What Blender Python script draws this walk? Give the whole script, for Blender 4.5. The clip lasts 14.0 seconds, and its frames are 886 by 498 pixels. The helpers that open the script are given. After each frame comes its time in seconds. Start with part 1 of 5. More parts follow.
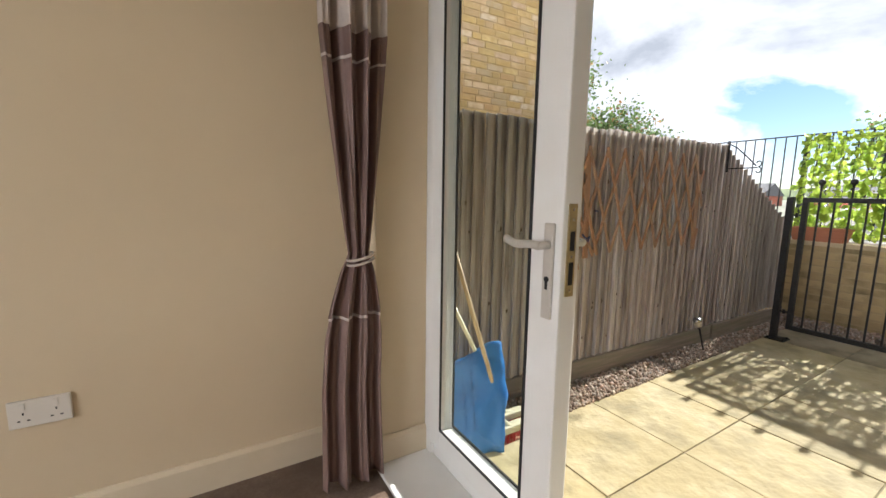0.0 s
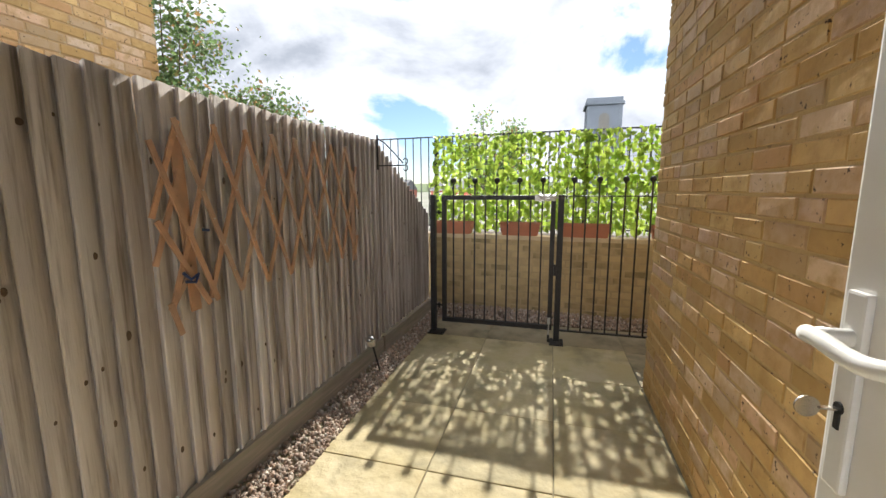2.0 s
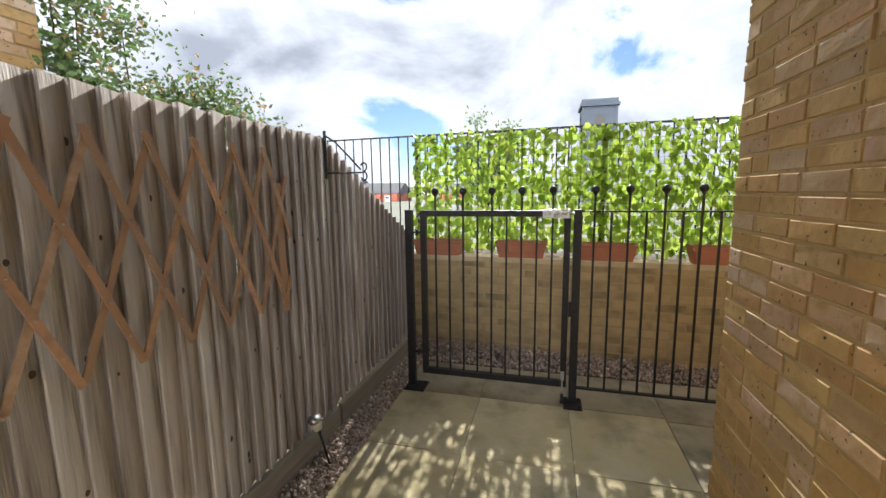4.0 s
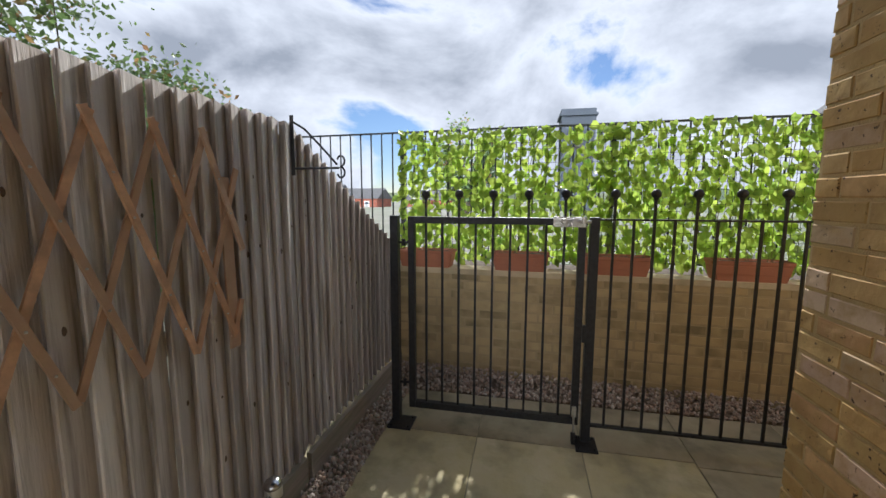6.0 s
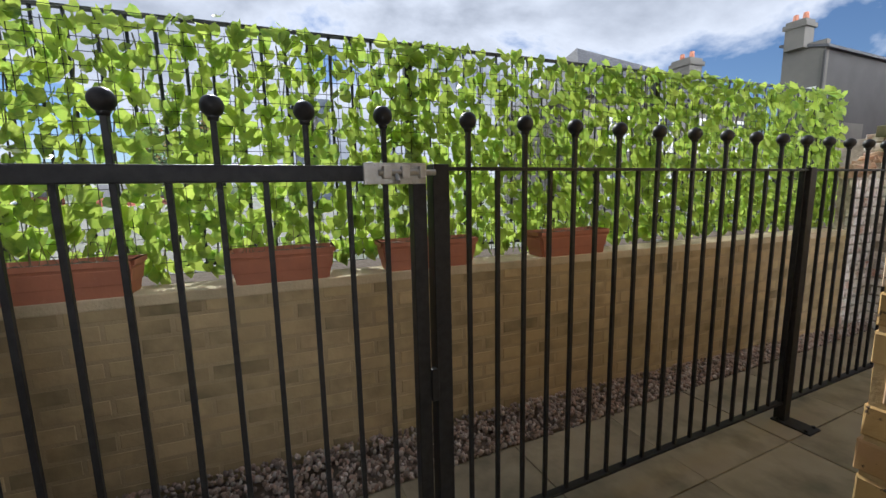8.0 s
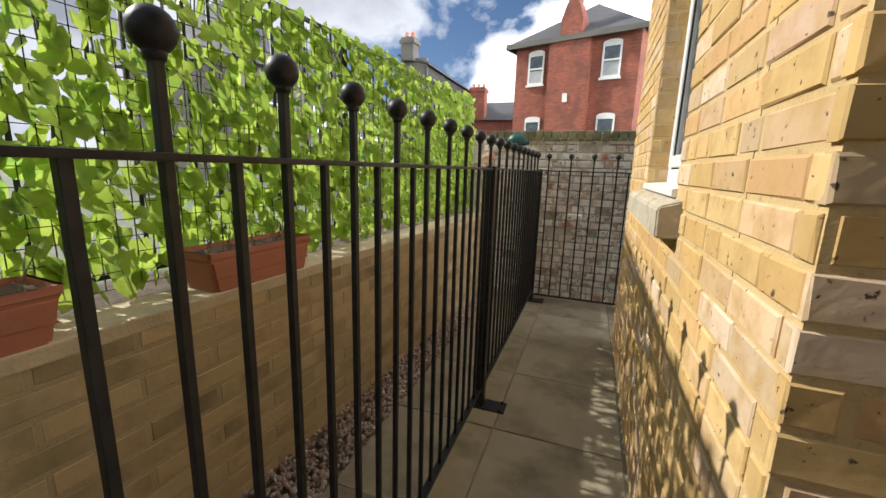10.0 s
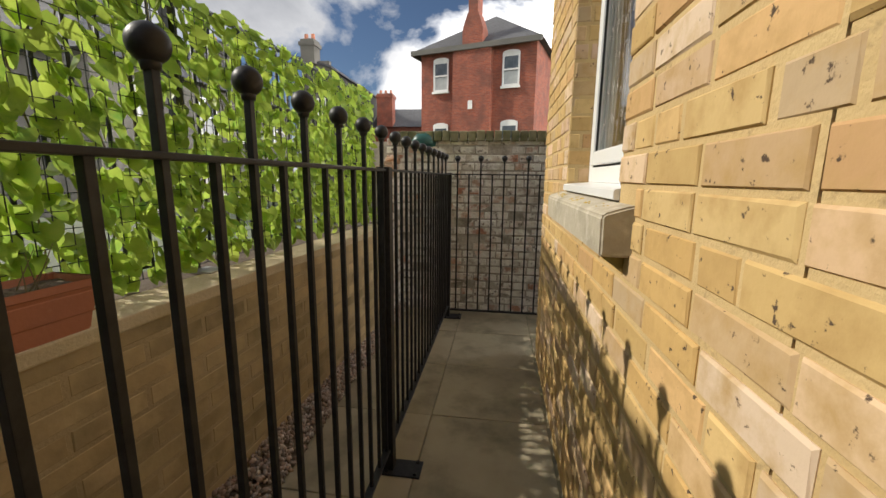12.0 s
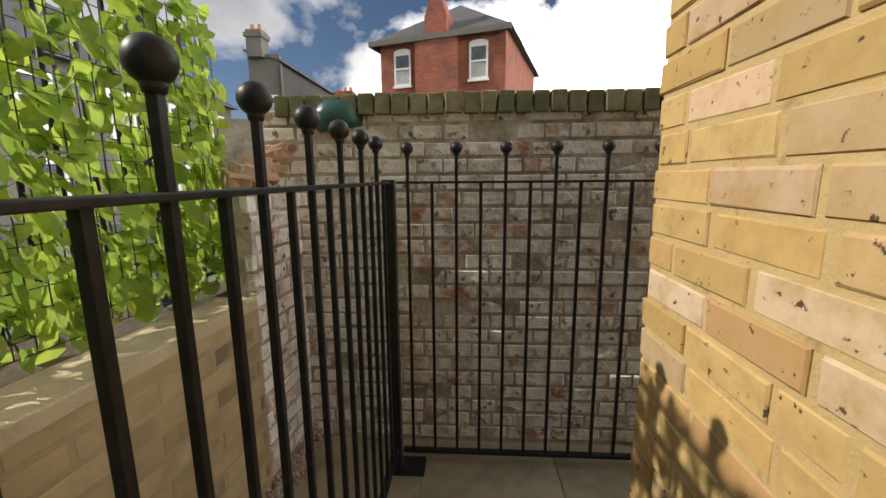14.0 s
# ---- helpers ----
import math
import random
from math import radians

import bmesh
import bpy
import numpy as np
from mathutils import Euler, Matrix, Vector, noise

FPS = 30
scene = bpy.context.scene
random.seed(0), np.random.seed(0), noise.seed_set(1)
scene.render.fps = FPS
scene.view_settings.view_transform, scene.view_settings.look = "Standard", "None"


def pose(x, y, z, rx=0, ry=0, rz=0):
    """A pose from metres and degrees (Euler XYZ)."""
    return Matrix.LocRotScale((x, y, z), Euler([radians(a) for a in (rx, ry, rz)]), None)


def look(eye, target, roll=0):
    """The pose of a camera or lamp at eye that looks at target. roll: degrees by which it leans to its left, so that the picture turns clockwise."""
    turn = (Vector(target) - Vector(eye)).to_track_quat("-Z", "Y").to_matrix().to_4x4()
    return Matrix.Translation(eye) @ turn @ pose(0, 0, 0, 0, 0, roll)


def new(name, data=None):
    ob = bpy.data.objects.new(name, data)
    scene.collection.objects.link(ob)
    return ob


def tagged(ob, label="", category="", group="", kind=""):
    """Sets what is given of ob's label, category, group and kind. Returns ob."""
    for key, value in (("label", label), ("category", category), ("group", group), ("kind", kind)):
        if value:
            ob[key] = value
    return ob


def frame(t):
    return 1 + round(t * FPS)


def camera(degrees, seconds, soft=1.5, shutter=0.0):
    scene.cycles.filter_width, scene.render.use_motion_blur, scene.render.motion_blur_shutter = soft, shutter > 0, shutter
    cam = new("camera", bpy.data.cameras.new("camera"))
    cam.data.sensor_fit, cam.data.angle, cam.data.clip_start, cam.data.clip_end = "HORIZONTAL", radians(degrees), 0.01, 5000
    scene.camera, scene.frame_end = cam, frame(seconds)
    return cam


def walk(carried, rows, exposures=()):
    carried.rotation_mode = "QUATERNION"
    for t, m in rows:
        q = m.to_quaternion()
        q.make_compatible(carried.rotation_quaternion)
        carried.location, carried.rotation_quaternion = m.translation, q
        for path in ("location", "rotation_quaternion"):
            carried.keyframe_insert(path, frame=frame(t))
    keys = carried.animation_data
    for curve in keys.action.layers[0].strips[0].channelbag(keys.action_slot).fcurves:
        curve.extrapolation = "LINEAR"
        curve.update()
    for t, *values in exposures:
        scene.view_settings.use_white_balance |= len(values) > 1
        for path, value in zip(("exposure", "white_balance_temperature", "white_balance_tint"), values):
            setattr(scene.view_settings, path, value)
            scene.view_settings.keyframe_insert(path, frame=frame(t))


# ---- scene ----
cam = camera(96.0, 14.0)
PATH = [
    (0, (-0.059, 0.171, 1.293), (0.96, 1.869, 1.014), 0.8),
    (0.5, (0.226, 0.374, 1.317), (1.657, 1.74, 1.019), 0.4),
    (1, (0.465, 0.498, 1.336), (2.158, 1.52, 1.04), 0.1),
    (1.5, (0.684, 0.567, 1.342), (2.532, 1.274, 1.049), 0.0),
    (2, (0.893, 0.596, 1.34), (2.802, 1.115, 1.049), -0.2),
    (2.5, (1.128, 0.629, 1.393), (3.051, 1.094, 1.103), -0.5),
    (3, (1.418, 0.703, 1.357), (3.346, 1.156, 1.074), -0.6),
    (3.5, (1.64, 0.734, 1.403), (3.564, 1.204, 1.121), -0.5),
    (3.7, (1.707, 0.71, 1.414), (3.624, 1.21, 1.136), -0.7),
    (6, (2.163, 0.889, 1.395), (4.107, 1.289, 1.148), 0.1),
    (6.5, (2.508, 0.994, 1.295), (4.483, 1.193, 1.046), -0.1),
    (7, (2.824, 1.111, 1.249), (4.805, 1.009, 0.991), -0.5),
    (7.2, (2.937, 1.127, 1.252), (4.907, 0.912, 0.977), -0.5),
    (7.5, (3.111, 1.103, 1.255), (5.039, 0.65, 0.975), -1.1),
    (8, (3.388, 0.978, 1.226), (5.197, 0.176, 0.937), -1.2),
    (8.5, (3.649, 0.826, 1.219), (5.214, -0.379, 0.902), -1.1),
    (9, (3.825, 0.679, 1.252), (5.038, -0.878, 0.929), -1.5),
    (9.2, (3.873, 0.616, 1.277), (4.955, -1.026, 0.911), -0.5),
    (11.3, (4.012, 0.496, 1.287), (4.341, -1.446, 0.938), 0.3),
    (11.5, (4.0, 0.435, 1.28), (4.308, -1.509, 0.928), 0.5),
    (12, (4.01, 0.098, 1.265), (4.281, -1.852, 0.909), 0.6),
    (12.5, (4.064, -0.337, 1.264), (4.309, -2.29, 0.905), 0.4),
    (13, (4.055, -0.761, 1.259), (4.291, -2.715, 0.904), 0.1),
    (13.5, (4.087, -1.295, 1.294), (4.277, -3.254, 0.94), 0.0),
    (14, (4.129, -1.768, 1.305), (4.253, -3.733, 0.955), -0.5),
]
walk(cam, [(t, look(eye, target, roll)) for t, eye, target, roll in PATH], exposures=[(0, 2.15, 6120, 10), (0.5, 2.15, 6120, 10), (1, 2.06, 6070, 10), (1.5, 2.06, 6120, 10), (2, 2.08, 6170, 10), (3, 2.07, 6120, 10), (3.7, 2.00, 6020, 10), (6, 1.52, 5770, 10), (7, 1.33, 5720, 10), (8, 1.37, 5670, 10), (9, 1.60, 5820, 10), (11.5, 1.12, 6350, 10), (14, 0.94, 6500, 10)])

# ---------------- world and sun ----------------
SUN_SLOPE, SUN_Q = 0.742, 0.02
sun_dir = Vector((1.0, SUN_Q, SUN_SLOPE)).normalized()
world = bpy.data.worlds.new("sky")
scene.world = world
world.use_nodes = True
wn, wl = world.node_tree.nodes, world.node_tree.links
wn.clear()
w_out = wn.new("ShaderNodeOutputWorld")
w_bg = wn.new("ShaderNodeBackground")
w_sky = wn.new("ShaderNodeTexSky")
w_sky.sky_type = "NISHITA"
w_sky.sun_disc = False
w_sky.sun_elevation = math.asin(sun_dir.z)
w_sky.sun_rotation = radians(90) - math.atan2(sun_dir.y, sun_dir.x)
w_sky.air_density, w_sky.dust_density, w_sky.ozone_density = 1.0, 0.1, 3.0
# clouds drift over the whole dome
def w_node(kind, **sockets):
    n = wn.new(kind)
    for k, v in sockets.items():
        n.inputs[k.replace("_", " ")].default_value = v
    return n


def w_blend(fac, a, b):
    """a where fac is 0, b where it is 1; each a colour or a socket."""
    n = wn.new("ShaderNodeMixRGB")
    wl.new(fac, n.inputs[0])
    for k, v in ((1, a), (2, b)):
        if isinstance(v, tuple):
            n.inputs[k].default_value = (*v, 1)
        else:
            wl.new(v, n.inputs[k])
    return n.outputs[0]


w_co = wn.new("ShaderNodeTexCoord")
w_map = wn.new("ShaderNodeMapping")
w_map.inputs["Location"].default_value, w_map.inputs["Scale"].default_value = (5.2, -2.4, 1.9), (1.0, 1.0, 1.75)
wl.new(w_co.outputs["Generated"], w_map.inputs[0])
w_n1 = w_node("ShaderNodeTexNoise", Scale=2.1, Detail=12.0, Roughness=0.56, Distortion=0.25)
wl.new(w_map.outputs[0], w_n1.inputs["Vector"])
w_cover = w_node("ShaderNodeMapRange", From_Min=0.435, From_Max=0.50)
w_core = w_node("ShaderNodeMapRange", From_Min=0.48, From_Max=0.68)
wl.new(w_n1.outputs["Fac"], w_cover.inputs["Value"]); wl.new(w_n1.outputs["Fac"], w_core.inputs["Value"])
# clouds backlit towards the sun, grey cores; ones behind the view overbright as added fill
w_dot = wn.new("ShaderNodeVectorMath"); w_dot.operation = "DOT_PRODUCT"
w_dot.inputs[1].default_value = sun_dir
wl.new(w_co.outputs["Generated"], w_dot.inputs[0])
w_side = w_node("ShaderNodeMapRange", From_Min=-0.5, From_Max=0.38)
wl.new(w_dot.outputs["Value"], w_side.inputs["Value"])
# first colours, away from the sun, run about ten times brighter to lift shaded faces
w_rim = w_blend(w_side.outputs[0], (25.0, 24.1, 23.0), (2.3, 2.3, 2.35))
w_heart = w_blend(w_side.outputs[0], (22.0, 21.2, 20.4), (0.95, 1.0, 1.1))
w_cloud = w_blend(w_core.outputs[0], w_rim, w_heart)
w_tint = wn.new("ShaderNodeMixRGB"); w_tint.blend_type = "MULTIPLY"
w_tint.inputs[0].default_value, w_tint.inputs[2].default_value = 1.0, (0.20, 0.20, 0.21, 1)
wl.new(w_sky.outputs[0], w_tint.inputs[1])
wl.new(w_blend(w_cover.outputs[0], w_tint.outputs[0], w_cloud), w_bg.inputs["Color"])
w_bg.inputs["Strength"].default_value = 0.15
wl.new(w_bg.outputs[0], w_out.inputs[0])

sun = new("sun", bpy.data.lights.new("sun", "SUN"))
sun.data.energy, sun.data.angle, sun.data.color = 2.1, radians(0.8), (1.0, 0.93, 0.80)
sun.matrix_basis = look(sun_dir * 30, (0, 0, 0))
# added fill lamp in an assumed, unseen window of the room's far wall
day = new("unseen_window_fill", bpy.data.lights.new("unseen_window_fill", "AREA"))
day.data.shape, day.data.size, day.data.size_y = "RECTANGLE", 1.9, 1.2
day.data.energy, day.data.color = 9.5, (0.97, 0.98, 1.0)
day.matrix_basis = look((-3.44, -0.2, 1.5), (0, -0.2, 1.5))


# ---------------- materials ----------------
def material(name, color, rough=0.8, metal=0.0, second=None, scale=8.0, mix=(0.35, 0.65), third=None, scale3=1.3, mix3=(0.45, 0.7),
             bump=0.3, bump_scale=60.0, bump_dist=0.004, vary=0.0, hue=None, alpha=1.0, translucent=0.0, spec=0.5, stretch=(1, 1, 1), coords="Object"):
    m = bpy.data.materials.new(name)
    m.use_nodes = True
    n, l = m.node_tree.nodes, m.node_tree.links
    b = n["Principled BSDF"]
    b.inputs["Roughness"].default_value, b.inputs["Metallic"].default_value = rough, metal
    b.inputs["Specular IOR Level"].default_value = spec
    co = n.new("ShaderNodeTexCoord")
    mp = n.new("ShaderNodeMapping")
    mp.inputs["Scale"].default_value = stretch
    l.new(co.outputs[coords], mp.inputs[0])
    src = mp.outputs[0]
    if vary:
        info = n.new("ShaderNodeObjectInfo")
        geo = n.new("ShaderNodeNewGeometry")
        add = n.new("ShaderNodeMath"); add.operation = "ADD"
        l.new(info.outputs["Random"], add.inputs[0]); l.new(geo.outputs["Random Per Island"], add.inputs[1])
        fr = n.new("ShaderNodeMath"); fr.operation = "FRACT"
        l.new(add.outputs[0], fr.inputs[0])
        off = n.new("ShaderNodeVectorMath"); off.operation = "SCALE"
        off.inputs[0].default_value = (37.0, 21.0, 53.0)
        l.new(fr.outputs[0], off.inputs["Scale"])
        shift = n.new("ShaderNodeVectorMath"); shift.operation = "ADD"
        l.new(src, shift.inputs[0]); l.new(off.outputs[0], shift.inputs[1])
        src = shift.outputs[0]
    rgb = n.new("ShaderNodeRGB"); rgb.outputs[0].default_value = (*color, 1)
    out = rgb.outputs[0]

    def layer(out, col, sc, rng, detail):
        t = n.new("ShaderNodeTexNoise")
        t.inputs["Scale"].default_value, t.inputs["Detail"].default_value, t.inputs["Roughness"].default_value = sc, detail, 0.6
        l.new(src, t.inputs["Vector"])
        r = n.new("ShaderNodeMapRange")
        r.inputs["From Min"].default_value, r.inputs["From Max"].default_value = rng
        l.new(t.outputs["Fac"], r.inputs["Value"])
        x = n.new("ShaderNodeMixRGB")
        x.inputs[2].default_value = (*col, 1)
        l.new(r.outputs[0], x.inputs[0]); l.new(out, x.inputs[1])
        return x.outputs[0]
    if vary:
        if hue:
            ramp = n.new("ShaderNodeValToRGB")
            ramp.color_ramp.interpolation = "LINEAR"
            while len(ramp.color_ramp.elements) < len(hue):
                ramp.color_ramp.elements.new(0.5)
            for k, c in enumerate(hue):
                ramp.color_ramp.elements[k].position = k / (len(hue) - 1)
                ramp.color_ramp.elements[k].color = (*c, 1)
            l.new(fr.outputs[0], ramp.inputs[0])
            out = ramp.outputs[0]
        hs = n.new("ShaderNodeHueSaturation")
        rg = n.new("ShaderNodeMapRange")
        rg.inputs["To Min"].default_value, rg.inputs["To Max"].default_value = 1 - vary, 1 + vary
        mul = n.new("ShaderNodeMath"); mul.operation = "MULTIPLY"; mul.inputs[1].default_value = 7.31
        f2 = n.new("ShaderNodeMath"); f2.operation = "FRACT"
        l.new(fr.outputs[0], mul.inputs[0]); l.new(mul.outputs[0], f2.inputs[0]); l.new(f2.outputs[0], rg.inputs["Value"])
        l.new(rg.outputs[0], hs.inputs["Value"]); l.new(out, hs.inputs["Color"])
        out = hs.outputs[0]
    if second:
        out = layer(out, second, scale, mix, 6.0)
    if third:
        out = layer(out, third, scale3, mix3, 4.0)
    l.new(out, b.inputs["Base Color"])
    if bump:
        t = n.new("ShaderNodeTexNoise")
        t.inputs["Scale"].default_value, t.inputs["Detail"].default_value = bump_scale, 5.0
        l.new(src, t.inputs["Vector"])
        bp = n.new("ShaderNodeBump")
        bp.inputs["Strength"].default_value, bp.inputs["Distance"].default_value = bump, bump_dist
        l.new(t.outputs["Fac"], bp.inputs["Height"]); l.new(bp.outputs[0], b.inputs["Normal"])
    if translucent:
        tr = n.new("ShaderNodeBsdfTranslucent")
        l.new(out, tr.inputs["Color"])
        ms = n.new("ShaderNodeMixShader"); ms.inputs[0].default_value = translucent
        l.new(b.outputs[0], ms.inputs[1]); l.new(tr.outputs[0], ms.inputs[2])
        l.new(ms.outputs[0], n["Material Output"].inputs[0])
    return m


def brick_texture(name, c1, c2, mortar, stain):
    """Courses for walls too far off to pick bricks apart."""
    m = material(name, c1, rough=0.9, bump=0)
    n, l = m.node_tree.nodes, m.node_tree.links
    b = n["Principled BSDF"]
    co = n.new("ShaderNodeTexCoord")
    sp = n.new("ShaderNodeSeparateXYZ"); l.new(co.outputs["Object"], sp.inputs[0])
    ad = n.new("ShaderNodeMath"); ad.operation = "ADD"; l.new(sp.outputs[0], ad.inputs[0]); l.new(sp.outputs[1], ad.inputs[1])
    cb = n.new("ShaderNodeCombineXYZ"); l.new(ad.outputs[0], cb.inputs[0]); l.new(sp.outputs[2], cb.inputs[1])
    t = n.new("ShaderNodeTexBrick")
    t.inputs["Scale"].default_value = 1.0
    t.inputs["Brick Width"].default_value, t.inputs["Row Height"].default_value = 0.225, 0.075
    t.inputs["Mortar Size"].default_value = 0.006
    t.inputs["Color1"].default_value, t.inputs["Color2"].default_value, t.inputs["Mortar"].default_value = (*c1, 1), (*c2, 1), (*mortar, 1)
    l.new(cb.outputs[0], t.inputs["Vector"])
    nz = n.new("ShaderNodeTexNoise"); nz.inputs["Scale"].default_value, nz.inputs["Detail"].default_value = 1.4, 9.0
    l.new(co.outputs["Object"], nz.inputs["Vector"])
    rg = n.new("ShaderNodeMapRange"); rg.inputs["From Min"].default_value, rg.inputs["From Max"].default_value = 0.45, 0.75
    rg.inputs["To Max"].default_value = 0.85
    l.new(nz.outputs["Fac"], rg.inputs["Value"])
    mx = n.new("ShaderNodeMixRGB"); mx.inputs[2].default_value = (*stain, 1)
    l.new(rg.outputs[0], mx.inputs[0]); l.new(t.outputs["Color"], mx.inputs[1]); l.new(mx.outputs[0], b.inputs["Base Color"])
    bp = n.new("ShaderNodeBump"); bp.inputs["Strength"].default_value, bp.inputs["Distance"].default_value = 0.5, 0.006
    bp.invert = True
    l.new(t.outputs["Fac"], bp.inputs["Height"]); l.new(bp.outputs[0], b.inputs["Normal"])
    return m


def glass_material(name, rough=0.0, tint=(0.93, 0.96, 0.96)):
    m = bpy.data.materials.new(name)
    m.use_nodes = True
    n, l = m.node_tree.nodes, m.node_tree.links
    n.remove(n["Principled BSDF"])
    tr = n.new("ShaderNodeBsdfTransparent"); tr.inputs[0].default_value = (*tint, 1)
    gl = n.new("ShaderNodeBsdfGlossy"); gl.inputs["Roughness"].default_value = rough
    lw = n.new("ShaderNodeLayerWeight"); lw.inputs["Blend"].default_value = 0.5
    pw = n.new("ShaderNodeMath"); pw.operation = "POWER"; pw.inputs[1].default_value = 5.0
    l.new(lw.outputs["Facing"], pw.inputs[0])
    fr = n.new("ShaderNodeMath"); fr.operation = "MULTIPLY_ADD"; fr.inputs[1].default_value, fr.inputs[2].default_value = 0.9, 0.04
    l.new(pw.outputs[0], fr.inputs[0])
    mx = n.new("ShaderNodeMixShader")
    l.new(fr.outputs[0], mx.inputs[0]); l.new(tr.outputs[0], mx.inputs[1]); l.new(gl.outputs[0], mx.inputs[2])
    l.new(mx.outputs[0], n["Material Output"].inputs[0])
    return m


M = {}
M["buff_brick"] = material("buff_brick", spec=0.2, color=(0.52, 0.335, 0.125), rough=0.84, vary=0.13, second=(0.43, 0.275, 0.109), scale=14, mix=(0.44, 0.74), third=(0.09, 0.06, 0.04), scale3=46, mix3=(0.64, 0.69),
                           hue=[(0.56, 0.37, 0.154), (0.5, 0.32, 0.125), (0.58, 0.4, 0.171), (0.55, 0.33, 0.16), (0.53, 0.35, 0.137), (0.59, 0.42, 0.194), (0.54, 0.36, 0.148), (0.62, 0.43, 0.308), (0.46, 0.32, 0.16), (0.64, 0.49, 0.354), (0.52, 0.34, 0.171)], bump=0.45, bump_scale=38, bump_dist=0.004)
M["buff_mortar"] = material("buff_mortar", (0.57, 0.41, 0.199), rough=0.95, second=(0.49, 0.345, 0.16), scale=5, third=(0.30, 0.21, 0.10), scale3=26, mix3=(0.60, 0.76), bump=0.6, bump_scale=140)
M["low_brick"] = material("low_brick", (0.45, 0.345, 0.19), rough=0.9, spec=0.2, vary=0.035, second=(0.35, 0.27, 0.15), scale=4, mix=(0.45, 0.7), third=(0.22, 0.18, 0.10), scale3=2.3, mix3=(0.50, 0.68),
                          hue=[(0.49, 0.37, 0.20), (0.45, 0.35, 0.19), (0.51, 0.39, 0.22)], bump=0.5, bump_scale=40)
M["low_mortar"] = material("low_mortar", (0.45, 0.35, 0.20), rough=0.95, second=(0.34, 0.265, 0.15), scale=4, bump=0.5, bump_scale=120)
M["coping"] = material("coping", (0.58, 0.48, 0.31), rough=0.9, second=(0.46, 0.38, 0.24), scale=6, third=(0.30, 0.26, 0.16), scale3=2.0, mix3=(0.55, 0.8), bump=0.6, bump_scale=90)
M["old_brick"] = material("old_brick", (0.58, 0.52, 0.44), rough=0.95, vary=0.18, second=(0.86, 0.83, 0.77), scale=9, mix=(0.40, 0.54), third=(0.19, 0.15, 0.12), scale3=22, mix3=(0.58, 0.68),
                          hue=[(0.60, 0.53, 0.45), (0.68, 0.63, 0.55), (0.53, 0.47, 0.39), (0.64, 0.58, 0.50), (0.60, 0.51, 0.42), (0.52, 0.27, 0.17), (0.70, 0.66, 0.59), (0.62, 0.56, 0.47), (0.48, 0.22, 0.14), (0.60, 0.54, 0.45)], bump=1.0, bump_scale=22, bump_dist=0.02)
M["old_mortar"] = material("old_mortar", (0.62, 0.57, 0.50), rough=1.0, second=(0.28, 0.24, 0.19), scale=9, bump=1.0, bump_scale=40, bump_dist=0.01)
M["old_coping"] = material("old_coping", (0.28, 0.25, 0.155), rough=0.95, vary=0.2, second=(0.12, 0.13, 0.06), scale=7, bump=0.7, bump_scale=40)
M["orange_rubble"] = material("orange_rubble", (0.46, 0.36, 0.25), rough=0.95, vary=0.2, second=(0.42, 0.24, 0.14), scale=9, bump=0.9, bump_scale=30, bump_dist=0.01)
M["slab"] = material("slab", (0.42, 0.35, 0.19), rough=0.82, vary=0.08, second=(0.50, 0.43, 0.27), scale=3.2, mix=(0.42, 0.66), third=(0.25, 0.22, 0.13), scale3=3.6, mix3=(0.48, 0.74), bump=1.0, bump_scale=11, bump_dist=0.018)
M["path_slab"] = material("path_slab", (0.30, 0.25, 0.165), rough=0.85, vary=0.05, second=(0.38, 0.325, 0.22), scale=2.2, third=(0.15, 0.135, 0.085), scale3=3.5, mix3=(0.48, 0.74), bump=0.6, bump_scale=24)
M["joint"] = material("joint", (0.31, 0.27, 0.17), rough=1.0, second=(0.19, 0.17, 0.11), scale=11, bump=0.8, bump_scale=120)
M["pebble"] = material("pebble", (0.32, 0.24, 0.18), rough=0.75, vary=0.35, hue=[(0.37, 0.295, 0.235), (0.29, 0.20, 0.145), (0.46, 0.40, 0.34), (0.23, 0.17, 0.135), (0.38, 0.26, 0.195), (0.54, 0.50, 0.44)], bump=0.3, bump_scale=60)
M["soil"] = material("soil", (0.10, 0.075, 0.05), rough=1.0, second=(0.16, 0.12, 0.09), scale=20, bump=1.0, bump_scale=60, bump_dist=0.01)
M["fence_wood"] = material("fence_wood", (0.46, 0.40, 0.35), rough=0.86, vary=0.16, second=(0.16, 0.125, 0.10), scale=2.6, mix=(0.50, 0.74), third=(0.62, 0.58, 0.55), scale3=1.7, mix3=(0.54, 0.74),
                           hue=[(0.53, 0.485, 0.455), (0.42, 0.37, 0.335), (0.62, 0.58, 0.555), (0.47, 0.41, 0.37), (0.57, 0.53, 0.505)], bump=1.0, bump_scale=14, bump_dist=0.005, stretch=(11, 11, 0.65))
M["knot"] = material("knot", (0.07, 0.045, 0.03), rough=0.8, second=(0.12, 0.08, 0.05), scale=60, bump=0.3)
M["gravel_board"] = material("gravel_board", (0.31, 0.26, 0.215), rough=0.9, second=(0.20, 0.165, 0.13), scale=6, third=(0.24, 0.23, 0.17), scale3=3, bump=0.5, bump_scale=26, stretch=(0.6, 9, 9))
M["trellis_wood"] = material("trellis_wood", (0.48, 0.27, 0.155), rough=0.7, vary=0.2, second=(0.35, 0.21, 0.13), scale=18, hue=[(0.54, 0.29, 0.15), (0.48, 0.28, 0.165), (0.43, 0.30, 0.21)], bump=0.3, bump_scale=80)
